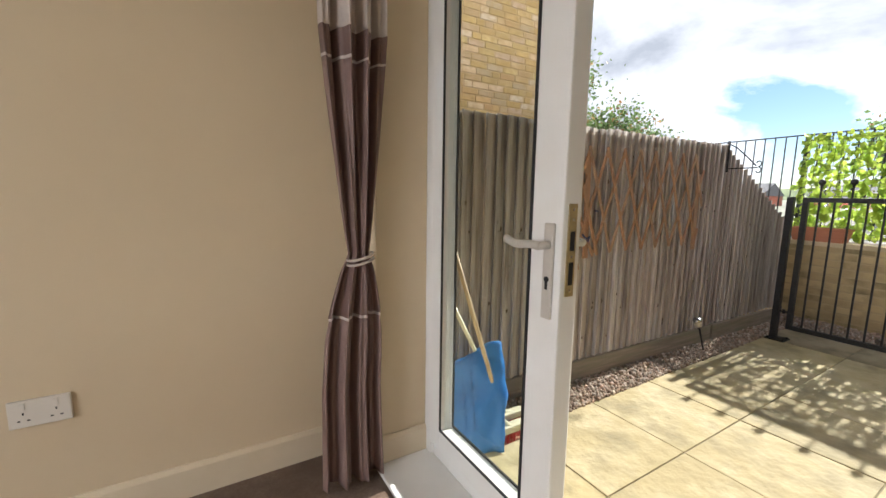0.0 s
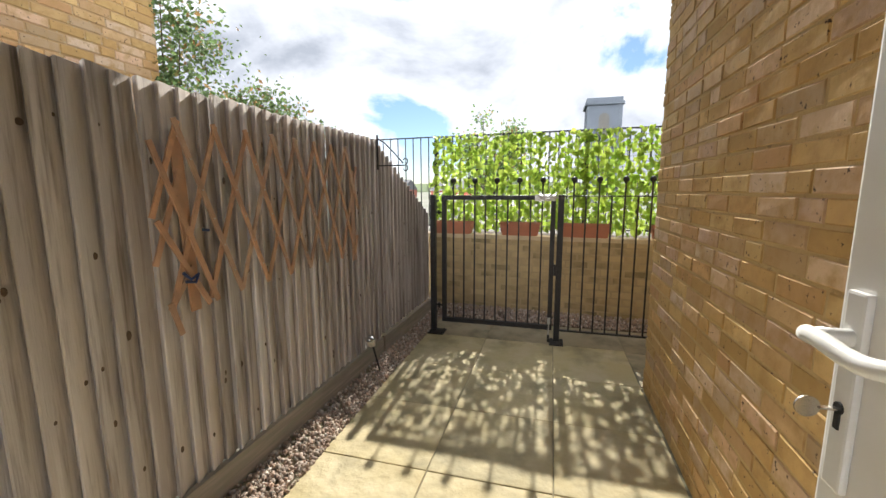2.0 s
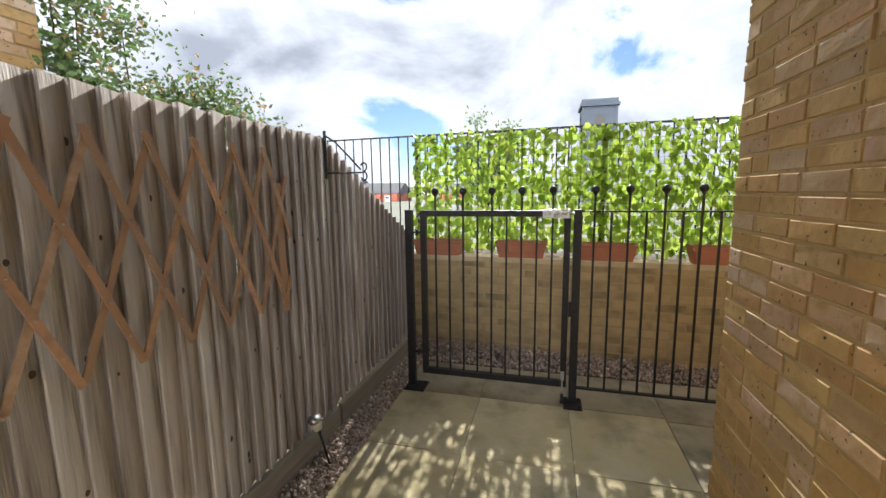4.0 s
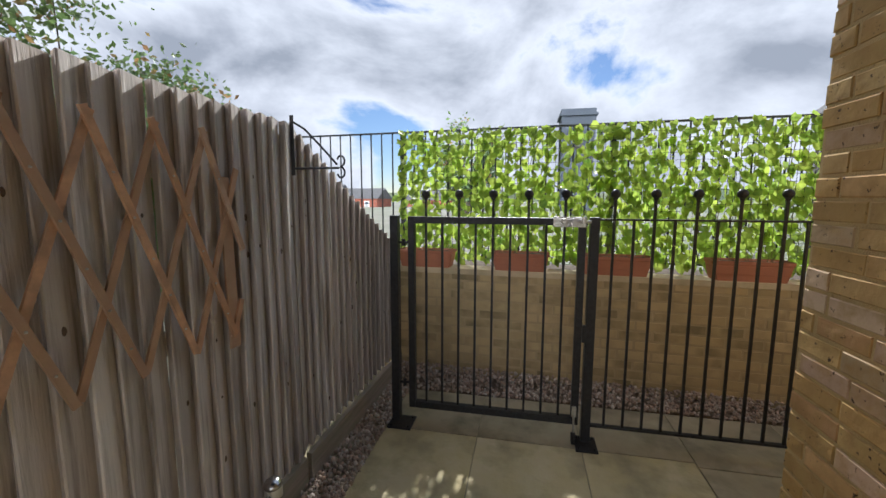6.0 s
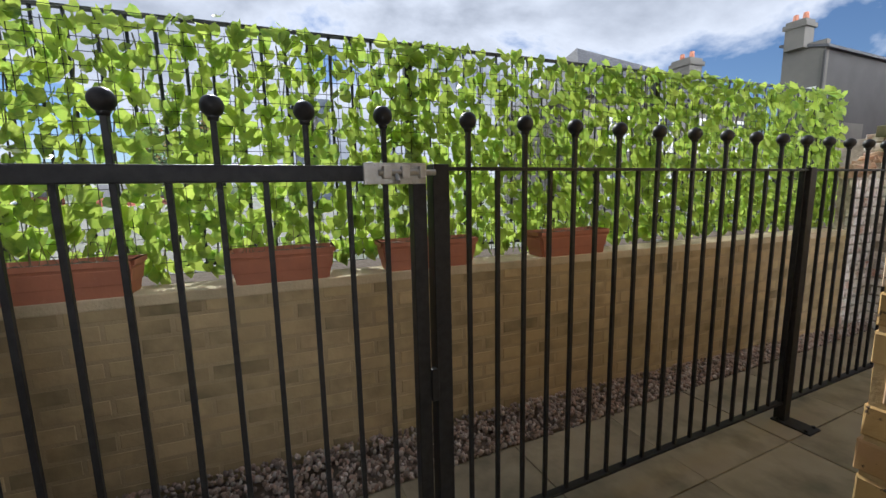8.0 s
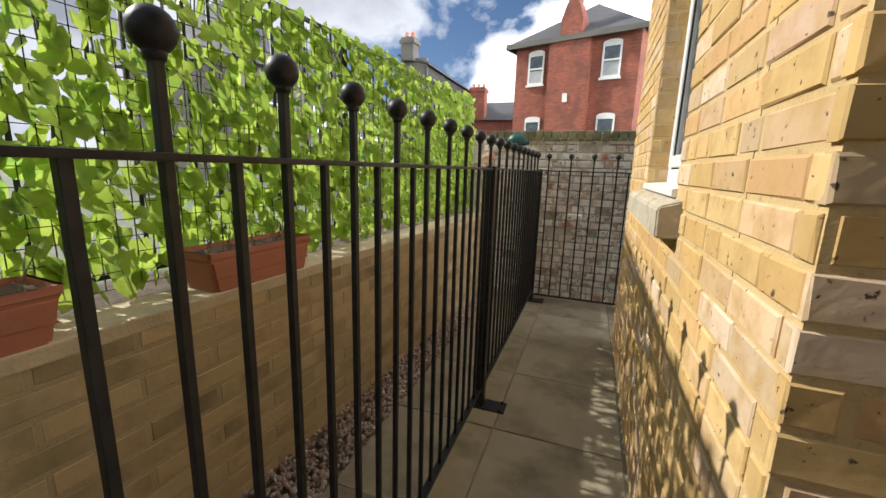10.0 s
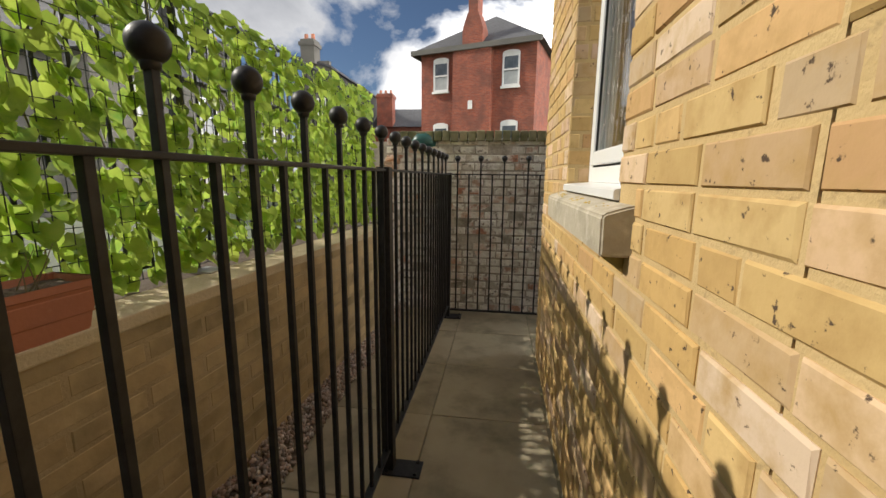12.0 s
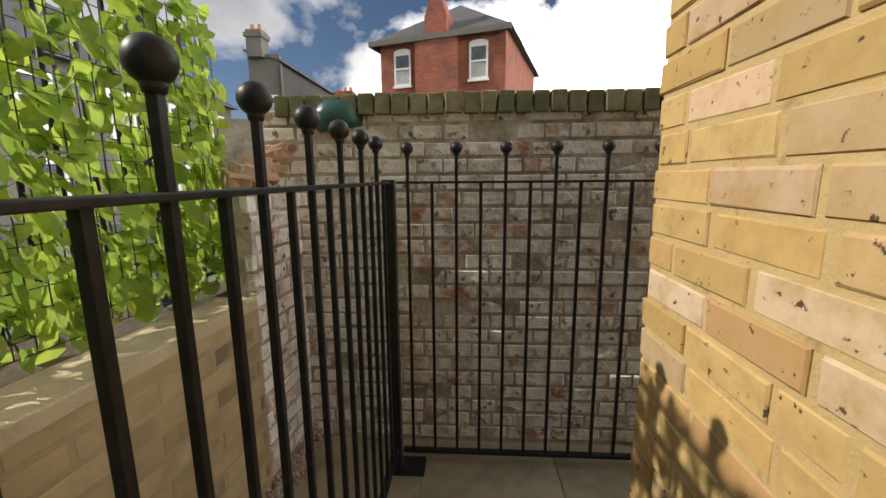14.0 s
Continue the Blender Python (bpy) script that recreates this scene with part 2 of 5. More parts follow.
M["iron"] = material("iron", (0.012, 0.012, 0.014), rough=0.46, spec=0.3, second=(0.025, 0.025, 0.028), scale=40, bump=0.15, bump_scale=180, bump_dist=0.001)
M["rail_iron"] = material("rail_iron", (0.018, 0.022, 0.024), rough=0.5, second=(0.035, 0.04, 0.042), scale=30, bump=0.15, bump_scale=180, bump_dist=0.001)
M["galvanised"] = material("galvanised", (0.52, 0.52, 0.50), rough=0.42, metal=0.85, second=(0.40, 0.38, 0.34), scale=30, bump=0.1)
M["rubber"] = material("rubber", (0.02, 0.02, 0.02), rough=0.8, bump=0.1)
M["terracotta"] = material("terracotta", (0.42, 0.16, 0.085), rough=0.7, second=(0.36, 0.14, 0.08), scale=7, third=(0.48, 0.27, 0.18), scale3=9, mix3=(0.6, 0.8), bump=0.15, bump_scale=90)
M["leaf"] = material("leaf", (0.35, 0.48, 0.065), rough=0.36, vary=0.28, hue=[(0.38, 0.51, 0.07), (0.19, 0.35, 0.065), (0.45, 0.56, 0.09), (0.28, 0.44, 0.07), (0.16, 0.29, 0.06)], second=(0.44, 0.54, 0.095), scale=25, bump=0.2, translucent=0.78)
M["tree_leaf"] = material("tree_leaf", (0.11, 0.17, 0.06), rough=0.5, vary=0.3, hue=[(0.12, 0.20, 0.07), (0.15, 0.23, 0.08), (0.10, 0.17, 0.06), (0.14, 0.21, 0.07), (0.13, 0.19, 0.07), (0.32, 0.17, 0.07)], bump=0.1, translucent=0.4)
M["bark"] = material("bark", (0.10, 0.08, 0.06), rough=0.95, second=(0.06, 0.05, 0.04), scale=18, bump=0.8, bump_scale=40)
M["stem"] = material("stem", (0.13, 0.11, 0.05), rough=0.8, second=(0.20, 0.16, 0.09), scale=20, bump=0.2)
M["netting"] = material("netting", (0.015, 0.022, 0.015), rough=0.6, bump=0)
M["upvc"] = material("upvc", (0.80, 0.80, 0.79), rough=0.28, second=(0.76, 0.75, 0.73), scale=3, bump=0.04, bump_scale=60)
M["gasket"] = material("gasket", (0.015, 0.016, 0.018), rough=0.6, bump=0)
M["white_metal"] = material("white_metal", (0.78, 0.78, 0.77), rough=0.3, second=(0.72, 0.72, 0.71), scale=20, bump=0.04)
M["satin"] = material("satin", (0.60, 0.57, 0.53), rough=0.35, metal=0.25, second=(0.55, 0.52, 0.48), scale=20, bump=0.05)
M["chrome"] = material("chrome", (0.62, 0.58, 0.52), rough=0.22, metal=1.0, bump=0.05)
M["brass"] = material("brass", (0.52, 0.43, 0.24), rough=0.38, metal=0.9, second=(0.40, 0.33, 0.19), scale=30, bump=0.1)
M["glass"] = glass_material("glass")
M["cream_wall"] = material("cream_wall", (0.66, 0.55, 0.385), rough=0.9, second=(0.64, 0.53, 0.37), scale=2.0, bump=0.25, bump_scale=220, bump_dist=0.001)
M["gloss_cream"] = material("gloss_cream", (0.72, 0.63, 0.48), rough=0.45, second=(0.68, 0.58, 0.43), scale=4, bump=0.06)
M["ceiling"] = material("ceiling", (0.78, 0.75, 0.68), rough=0.95, second=(0.75, 0.72, 0.66), scale=3, bump=0.3, bump_scale=120)
M["carpet"] = material("carpet", (0.16, 0.11, 0.08), rough=1.0, second=(0.22, 0.155, 0.115), scale=90, third=(0.12, 0.08, 0.06), scale3=3, bump=1.0, bump_scale=300, bump_dist=0.006)
M["curtain_mauve"] = material("curtain_mauve", (0.22, 0.145, 0.13), rough=0.55, second=(0.255, 0.17, 0.15), scale=5, bump=0.2, bump_scale=400, bump_dist=0.001, translucent=0.12)
M["curtain_dark"] = material("curtain_dark", (0.14, 0.085, 0.075), rough=0.5, second=(0.17, 0.105, 0.09), scale=6, bump=0.2, bump_scale=400, bump_dist=0.001)
M["curtain_pale"] = material("curtain_pale", (0.62, 0.55, 0.51), rough=0.6, second=(0.56, 0.49, 0.45), scale=6, bump=0.2, bump_scale=400, bump_dist=0.001, translucent=0.15)
M["socket_white"] = material("socket_white", (0.72, 0.68, 0.62), rough=0.35, second=(0.70, 0.66, 0.60), scale=5, bump=0)
M["dark_hole"] = material("dark_hole", (0.02, 0.02, 0.02), rough=0.9, bump=0)
M["stone_sill"] = material("stone_sill", (0.44, 0.385, 0.29), rough=0.88, second=(0.30, 0.26, 0.19), scale=5, mix=(0.46, 0.7), third=(0.56, 0.50, 0.40), scale3=14, mix3=(0.52, 0.72), bump=0.6, bump_scale=50)
M["lichen"] = material("lichen", (0.55, 0.36, 0.05), rough=1.0, second=(0.40, 0.30, 0.08), scale=60, bump=0.8, bump_scale=200)
M["blue_bag"] = material("blue_bag", (0.03, 0.16, 0.50), rough=0.35, second=(0.05, 0.22, 0.58), scale=6, bump=0.6, bump_scale=14, bump_dist=0.02)
M["ink"] = material("ink", (0.015, 0.03, 0.09), rough=0.5, bump=0)
M["broom_wood"] = material("broom_wood", (0.55, 0.42, 0.26), rough=0.6, second=(0.46, 0.34, 0.20), scale=10, bump=0.1)
M["broom_plastic"] = material("broom_plastic", (0.66, 0.62, 0.45), rough=0.4, second=(0.60, 0.56, 0.40), scale=10, bump=0)
M["red_plastic"] = material("red_plastic", (0.45, 0.03, 0.03), rough=0.4, bump=0)
M["lamp_steel"] = material("lamp_steel", (0.55, 0.55, 0.54), rough=0.25, metal=1.0, bump=0.05)
M["cream_plastic"] = material("cream_plastic", (0.62, 0.57, 0.45), rough=0.35, bump=0)
M["green_plastic"] = material("green_plastic", (0.012, 0.07, 0.06), rough=0.4, second=(0.02, 0.09, 0.075), scale=6, bump=0.2)
M["slate"] = material("slate", (0.07, 0.07, 0.076), rough=0.8, second=(0.10, 0.10, 0.108), scale=3, third=(0.05, 0.05, 0.05), scale3=9, bump=0.5, bump_scale=8, bump_dist=0.03, stretch=(1, 1, 4))
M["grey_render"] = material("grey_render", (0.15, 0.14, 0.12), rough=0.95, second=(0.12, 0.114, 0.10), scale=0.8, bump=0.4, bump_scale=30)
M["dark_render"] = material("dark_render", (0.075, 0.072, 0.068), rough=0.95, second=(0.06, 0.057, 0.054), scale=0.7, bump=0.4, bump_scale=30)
# distance haze is put into the tower's base colour as a blue-grey cast
M["hazed_tower_stone"] = material("hazed_tower_stone", (0.075, 0.088, 0.108), rough=0.95, second=(0.062, 0.074, 0.092), scale=0.4, bump=0.2, bump_scale=4)
M["far_window"] = material("far_window", (0.06, 0.075, 0.09), rough=0.12, second=(0.14, 0.16, 0.18), scale=1.5, bump=0)
M["far_curtain"] = material("far_curtain", (0.42, 0.43, 0.42), rough=0.8, second=(0.33, 0.34, 0.33), scale=4, bump=0)
M["white_paint"] = material("white_paint", (0.74, 0.73, 0.70), rough=0.5, second=(0.68, 0.67, 0.63), scale=3, bump=0)
M["ground"] = material("ground", (0.16, 0.15, 0.13), rough=0.95, second=(0.11, 0.12, 0.08), scale=0.15, third=(0.08, 0.12, 0.05), scale3=0.02, bump=0.3, bump_scale=3)
M["hill"] = material("hill", (0.12, 0.16, 0.10), rough=1.0, second=(0.20, 0.22, 0.13), scale=0.01, bump=0)
M["red_wall"] = brick_texture("red_wall", (0.34, 0.095, 0.05), (0.22, 0.06, 0.038), (0.26, 0.15, 0.11), (0.13, 0.055, 0.042))
M["buff_wall"] = brick_texture("buff_wall", (0.48, 0.32, 0.15), (0.42, 0.27, 0.13), (0.45, 0.35, 0.21), (0.40, 0.26, 0.13))


# ---------------- mesh helpers ----------------
def box(bm, lo, hi, bevel=0.0):
    r = bmesh.ops.create_cube(bm, size=1.0, matrix=Matrix.Translation([(a + b) / 2 for a, b in zip(lo, hi)]) @ Matrix.Diagonal([abs(b - a) for a, b in zip(lo, hi)] + [1]))
    if bevel:
        edges = list({e for v in r["verts"] for e in v.link_edges})
        bmesh.ops.bevel(bm, geom=edges, offset=bevel, segments=2, affect="EDGES", profile=0.6)


def rod(bm, a, b, r1, r2=None, seg=10):
    a, b = Vector(a), Vector(b)
    d = b - a
    m = Matrix.Translation((a + b) / 2) @ d.to_track_quat("Z", "Y").to_matrix().to_4x4()
    bmesh.ops.create_cone(bm, cap_ends=True, segments=seg, radius1=r1, radius2=r1 if r2 is None else r2, depth=d.length, matrix=m)


def bar(bm, a, b, w, d, twist=0.0):
    """A flat bar from a to b."""
    a, b = Vector(a), Vector(b)
    v = b - a
    m = Matrix.Translation((a + b) / 2) @ v.to_track_quat("Z", "Y").to_matrix().to_4x4() @ pose(0, 0, 0, 0, 0, twist) @ Matrix.Diagonal((w, d, v.length, 1))
    bmesh.ops.create_cube(bm, size=1.0, matrix=m)


def ball(bm, c, r, seg=14, squash=1.0):
    bmesh.ops.create_uvsphere(bm, u_segments=seg, v_segments=seg // 2 + 2, radius=r, matrix=Matrix.Translation(c) @ Matrix.Diagonal((1, 1, squash, 1)))


def prism(bm, outline, depth_vec):
    """A solid from a flat outline of points, drawn out along depth_vec."""
    f = bm.faces.new([bm.verts.new(p) for p in outline])
    r = bmesh.ops.extrude_face_region(bm, geom=[f])
    bmesh.ops.translate(bm, verts=[g for g in r["geom"] if isinstance(g, bmesh.types.BMVert)], vec=depth_vec)
    bmesh.ops.recalc_face_normals(bm, faces=bm.faces[:])


def tube(bm, points, r, seg=8):
    pts = [Vector(p) for p in points]
    side, rings = None, []
    for k, p in enumerate(pts):
        d = (pts[min(k + 1, len(pts) - 1)] - pts[max(k - 1, 0)]).normalized()
        if side is None:
            side = d.orthogonal().normalized()
        side = (side - d * side.dot(d)).normalized()
        up = d.cross(side)
        rings.append([bm.verts.new(p + (side * math.cos(6.28319 * i / seg) + up * math.sin(6.28319 * i / seg)) * r) for i in range(seg)])
    for a, b in zip(rings, rings[1:]):
        for i in range(seg):
            bm.faces.new((a[i], a[(i + 1) % seg], b[(i + 1) % seg], b[i]))
    bm.faces.new(rings[0][::-1])
    bm.faces.new(rings[-1])


def mesh_of(bm, mat, smooth=False):
    me = bpy.data.meshes.new("mesh")
    bm.to_mesh(me)
    bm.free()
    me.materials.append(mat)
    if smooth:
        for p in me.polygons:
            p.use_smooth = True
    return me


def part(name, bm, mat, parent=None, label="", smooth=False):
    ob = new(name, bm if isinstance(bm, bpy.types.Mesh) else mesh_of(bm, mat, smooth))
    if parent:
        ob.parent = parent
    if label:
        tagged(ob, label)
    return ob


def boxpart(name, lo, hi, mat, parent=None, label="", bevel=0.0):
    bm = bmesh.new()
    box(bm, lo, hi, bevel)
    return part(name, bm, mat, parent, label)


def thing(name, label, category, at=(0, 0, 0), group="", kind=""):
    ob = new(name)
    ob.location = at
    ob.empty_display_size = 0.1
    return tagged(ob, label, category, group, kind)


def structure(name, bm, mat, label="", category=""):
    return tagged(part(name, bm, mat), label, category, kind="structure")


def raw_mesh(verts, faces, mat):
    me = bpy.data.meshes.new("mesh")
    me.from_pydata(verts, [], faces)
    me.materials.append(mat)
    return me


# ---------------- brickwork ----------------
BRICK_FACES = [(0, 1, 2, 3), (4, 5, 1, 0), (5, 6, 2, 1), (6, 7, 3, 2), (7, 4, 0, 3), (8, 9, 5, 4), (9, 10, 6, 5), (10, 11, 7, 6), (11, 8, 4, 7)]


def brick_verts(w, h, d, c=0.0035, rng=None, rough=0.0):
    """A brick whose face looks along -y, chamfered, with its back open to the wall."""
    a, b = w / 2, h / 2
    out = [(-a + c, 0, -b + c), (a - c, 0, -b + c), (a - c, 0, b - c), (-a + c, 0, b - c)]
    if rough:
        out = [(x + rng.uniform(-rough, rough), rng.uniform(-0.3, 0.6) * rough, z + rng.uniform(-rough, rough)) for x, y, z in out]
    out += [(-a, c, -b), (a, c, -b), (a, c, b), (-a, c, b)]
    return out + [(-a, d, -b), (a, d, -b), (a, d, b), (-a, d, b)]


def courses(length, z0, z1, course, stretcher, header, joint, openings=(), rng=None, ragged=0.0):
    """Bricks of a wall as (middle, width, z): stretchers and headers by turns, broken over the courses below."""
    k, z = 0, z0
    while z < z1 - 0.3 * course:
        u = -(stretcher + joint) * (0.5 if k % 2 else 0.0) - (0.17 * (k % 3) if ragged else 0)
        if header and not ragged:
            u -= rng.choice((0.0, 0.02, 0.115, 0.15, 0.21))
        while u < length:
            w = header if (header and rng.random() < (0.5 if ragged else 0.14)) else stretcher
            w *= 1 + rng.uniform(-1, 1) * (ragged or (0.03 if header else 0.008))
            a, b = max(u, 0.0), min(u + w, length)
            cuts = [(a, b)]
            for o0, o1, p0, p1 in openings:
                if z + course > p0 + 0.02 and z < p1 - 0.02:
                    cuts = [q for (x, y) in cuts for q in ((x, min(y, o0)), (max(x, o1), y)) if q[1] - q[0] > 0.025]
            for x, y in cuts:
                if y - x > 0.025:
                    yield (x + y) / 2, y - x, z + course / 2
            u += w + joint
        z += course
        k += 1


def brickwork(parent, name, m, length, z0, z1, mat, near, course=0.0735, stretcher=0.214, header=0.105, joint=0.011, depth=0.03, openings=(), seed=1, wob=0.002, ragged=0.0, thin=0.0, worn=0.0022):
    """Lays bricks on a wall plane: m takes (u, 0, z) to the world, its -y looking out. Bricks for which near(u, z) are objects of their own."""
    rng = random.Random(seed)
    cache, verts, faces, count = {}, [], [], 0
    for u, w, z in courses(length, z0, z1, course, stretcher, header, joint, openings, rng, ragged):
        h = course - joint - (rng.random() * thin)
        push = rng.uniform(-wob, wob)
        local = m @ pose(u, push, z, rng.uniform(-0.5, 0.5) * (1 + 4 * ragged), rng.uniform(-0.3, 0.3) * (1 + 6 * ragged), rng.uniform(-0.5, 0.5) * (1 + 4 * ragged))
        if near(u, z) and count < 300:
            key = (round(w / 0.012), round(h / 0.006), rng.randrange(5))
            if key not in cache:
                cache[key] = raw_mesh(brick_verts(w, h, depth, 0.004, rng, worn), BRICK_FACES, mat)
            ob = new(name, cache[key])
            ob.matrix_basis = local
            ob.parent = parent
            count += 1
        else:
            base = len(verts)
            verts += [tuple(local @ Vector(v)) for v in brick_verts(w, h, depth, 0.004, rng, worn)]
            faces += [tuple(i + base for i in f) for f in BRICK_FACES]
    if verts:
        rest = new(name + "_rows", raw_mesh(verts, faces, mat))
        rest.parent = parent
        tagged(rest, kind="stuff")


# ---------------- plan ----------------
FLOOR_IN = 0.17              # carpet level above the patio
WALL_Y, WALL_X = -0.045, 3.715  # brick faces of the house
RAIL_X = 4.45                # gate and railings
LOW_X, LOW_TOP = 5.06, 0.860  # low retaining wall
HEDGE_X, HEDGE_TOP = 5.33, 1.96
BACK_Y = -3.60               # old wall at the end of the path
DOOR_X = 0.72
END_Y = -2.70                # far corner of the house

# the low wall and what stands on it run a little askew to the railing
ASKEW = Matrix.Translation((LOW_X, -1.0, 0)) @ pose(0, 0, 0, 0, 0, -3.2) @ Matrix.Translation((-LOW_X, 1.0, 0))


def askew(ob):
    ob.matrix_basis = ASKEW @ ob.matrix_basis
    return ob


def fence_y(x):
    return 1.965 - 0.03 * (x - 2.0)


# ---------------- ground, floors ----------------
bm = bmesh.new()
box(bm, (-400, -400, -0.5), (400, 400, -0.06))
structure("ground", bm, M["ground"], "wide grey ground of streets and yards round the houses", "ground")
bm = bmesh.new()
box(bm, (0.80, -0.3, -0.06), (5.30, 2.1, -0.0068))
box(bm, (3.70, BACK_Y - 0.05, -0.06), (5.14, -0.3, -0.0066))
box(bm, (2.3, BACK_Y - 0.05, -0.06), (3.70, END_Y, -0.0067))
joints = structure("pavement", bm, M["joint"], "yellowish stone slab paving with dark weathered joints", "paving")


def slab(parent, x0, x1, y0, y1, mat, rng):
    """A riven slab with worn edges, a little out of level."""
    bm = bmesh.new()
    box(bm, (-(x1 - x0) / 2 + 0.003, -(y1 - y0) / 2 + 0.003, -0.035), ((x1 - x0) / 2 - 0.003, (y1 - y0) / 2 - 0.003, 0), 0.004)
    ob = part("slab", bm, mat, parent)
    ob.matrix_basis = pose((x0 + x1) / 2, (y0 + y1) / 2, rng.uniform(-0.002, 0.002), rng.uniform(-0.15, 0.15), rng.uniform(-0.15, 0.15), 0)


rng = random.Random(5)
for x0, x1 in ((0.82, 1.37), (1.37, 1.97), (1.97, 2.56), (2.56, 3.14), (3.14, 3.73), (3.73, 4.37), (4.37, 4.87)):
    for y0, y1 in ((-0.035, 0.545), (0.545, 1.135), (1.135, 1.70)):
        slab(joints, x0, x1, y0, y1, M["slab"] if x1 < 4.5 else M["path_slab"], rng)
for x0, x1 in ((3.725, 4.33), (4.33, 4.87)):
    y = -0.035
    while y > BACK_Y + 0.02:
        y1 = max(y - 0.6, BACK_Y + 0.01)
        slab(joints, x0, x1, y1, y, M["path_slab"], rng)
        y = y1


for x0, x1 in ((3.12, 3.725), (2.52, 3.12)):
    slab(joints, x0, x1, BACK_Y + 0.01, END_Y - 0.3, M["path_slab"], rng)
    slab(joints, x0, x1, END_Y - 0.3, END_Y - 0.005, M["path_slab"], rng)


def pebble_bed(name, spots, label):
    """Loose rounded stones heaped on one another."""
    rng = random.Random(len(name))
    g = (1 + 5 ** 0.5) / 2
    ico = [(-1, g, 0), (1, g, 0), (-1, -g, 0), (1, -g, 0), (0, -1, g), (0, 1, g), (0, -1, -g), (0, 1, -g), (g, 0, -1), (g, 0, 1), (-g, 0, -1), (-g, 0, 1)]
    fac = [(0, 11, 5), (0, 5, 1), (0, 1, 7), (0, 7, 10), (0, 10, 11), (1, 5, 9), (5, 11, 4), (11, 10, 2), (10, 7, 6), (7, 1, 8), (3, 9, 4), (3, 4, 2), (3, 2, 6), (3, 6, 8), (3, 8, 9), (4, 9, 5), (2, 4, 11), (6, 2, 10), (8, 6, 7), (9, 8, 1)]
    verts, faces = [], []
    for x, y, z in spots:
        r = rng.uniform(0.008, 0.0175)
        m = Matrix.Translation((x, y, z)) @ Euler([rng.uniform(0, 6.3) for _ in range(3)]).to_matrix().to_4x4() @ Matrix.Diagonal((r, r * rng.uniform(0.6, 0.95), r * rng.uniform(0.4, 0.7), 1))
        base = len(verts)
        verts += [tuple(m @ (Vector(v) * (0.53 + 0.05 * ((i * 7) % 5 - 2) / 2))) for i, v in enumerate(ico)]
        faces += [tuple(i + base for i in f) for f in fac]
    ob = new(name, raw_mesh(verts, faces, M["pebble"]))
    for p in ob.data.polygons:
        p.use_smooth = True
    return tagged(ob, label, "gravel", kind="stuff")


rng = random.Random(8)
bm = bmesh.new()
box(bm, (0.8, 1.705, -0.05), (5.30, 2.1, -0.008))
box(bm, (4.88, BACK_Y, -0.05), (5.28, 1.9, 0.012))
structure("gravel_bed", bm, M["soil"], "dark soil bed under the loose gravel", "soil")
pebble_bed("fence_gravel", [(x, 1.695 + (fence_y(x) - 1.705) * rng.random() ** 1.1, rng.uniform(-0.003, 0.014)) for x in [rng.uniform(0.85, 4.95) for _ in range(5200)]], "brown and pinkish pebbles along the foot of the fence")
pebble_bed("wall_gravel", [(4.865 + (0.2 + 0.056 * (y + 1.0)) * u, y, 0.004 + 0.05 * u + rng.uniform(0, 0.012)) for u, y in [(rng.random(), rng.uniform(BACK_Y, 1.86)) for _ in range(5600)]], "brown pebbles heaped against the low brick wall")

# ---------------- the house: walls, room ----------------
WIN = (-1.785, -0.962, 1.205, 2.30)  # side window: y from, to, z from, to
# height of the unseen house top, kept low so more skylight reaches the patio
TOP = 3.05
bm = bmesh.new()
box(bm, (0.80, WALL_Y - 0.28, -0.05), (WALL_X - 0.0045, WALL_Y - 0.0045, 2.85))
wall_patio = structure("wall_patio", bm, M["buff_mortar"], "buff yellow brick house wall beside the patio", "wall")
bm = bmesh.new()
x0, x1 = WALL_X - 0.30, WALL_X - 0.0045
box(bm, (x0, END_Y + 0.008, -0.05), (x1, WIN[0], 2.85))
box(bm, (x0, WIN[1], -0.05), (x1, WALL_Y - 0.285, 2.85))
box(bm, (x0, WIN[0], -0.05), (x1, WIN[1], WIN[2]))
box(bm, (x0, WIN[0], WIN[3]), (x1, WIN[1], 2.85))
wall_side = structure("wall_side", bm, M["buff_mortar"], "buff yellow brick side wall of the house with a window", "wall")
bm = bmesh.new()
box(bm, (-3.6, END_Y, 2.85), (WALL_X - 0.003, WALL_Y - 0.003, TOP))
box(bm, (-3.6, WALL_Y, 2.85), (0.80, 2.08, TOP))
structure("wall_upper", bm, M["buff_wall"], "unseen top of the buff brick house wall, set low for skylight", "wall")
bm = bmesh.new()
prism(bm, [(-3.9, END_Y - 0.15, TOP), (WALL_X + 0.1, END_Y - 0.15, TOP), (WALL_X + 0.1, -1.0, TOP + 0.5), (-3.9, -1.0, TOP + 0.5)], (0, 0, 0.12))
prism(bm, [(-3.9, 2.3, TOP), (-3.9, -1.0, TOP + 0.5), (WALL_X + 0.1, -1.0, TOP + 0.5), (WALL_X + 0.1, 2.3, TOP)], (0, 0, 0.12))
structure("roof", bm, M["slate"], "grey slate roof of the house", "roof")

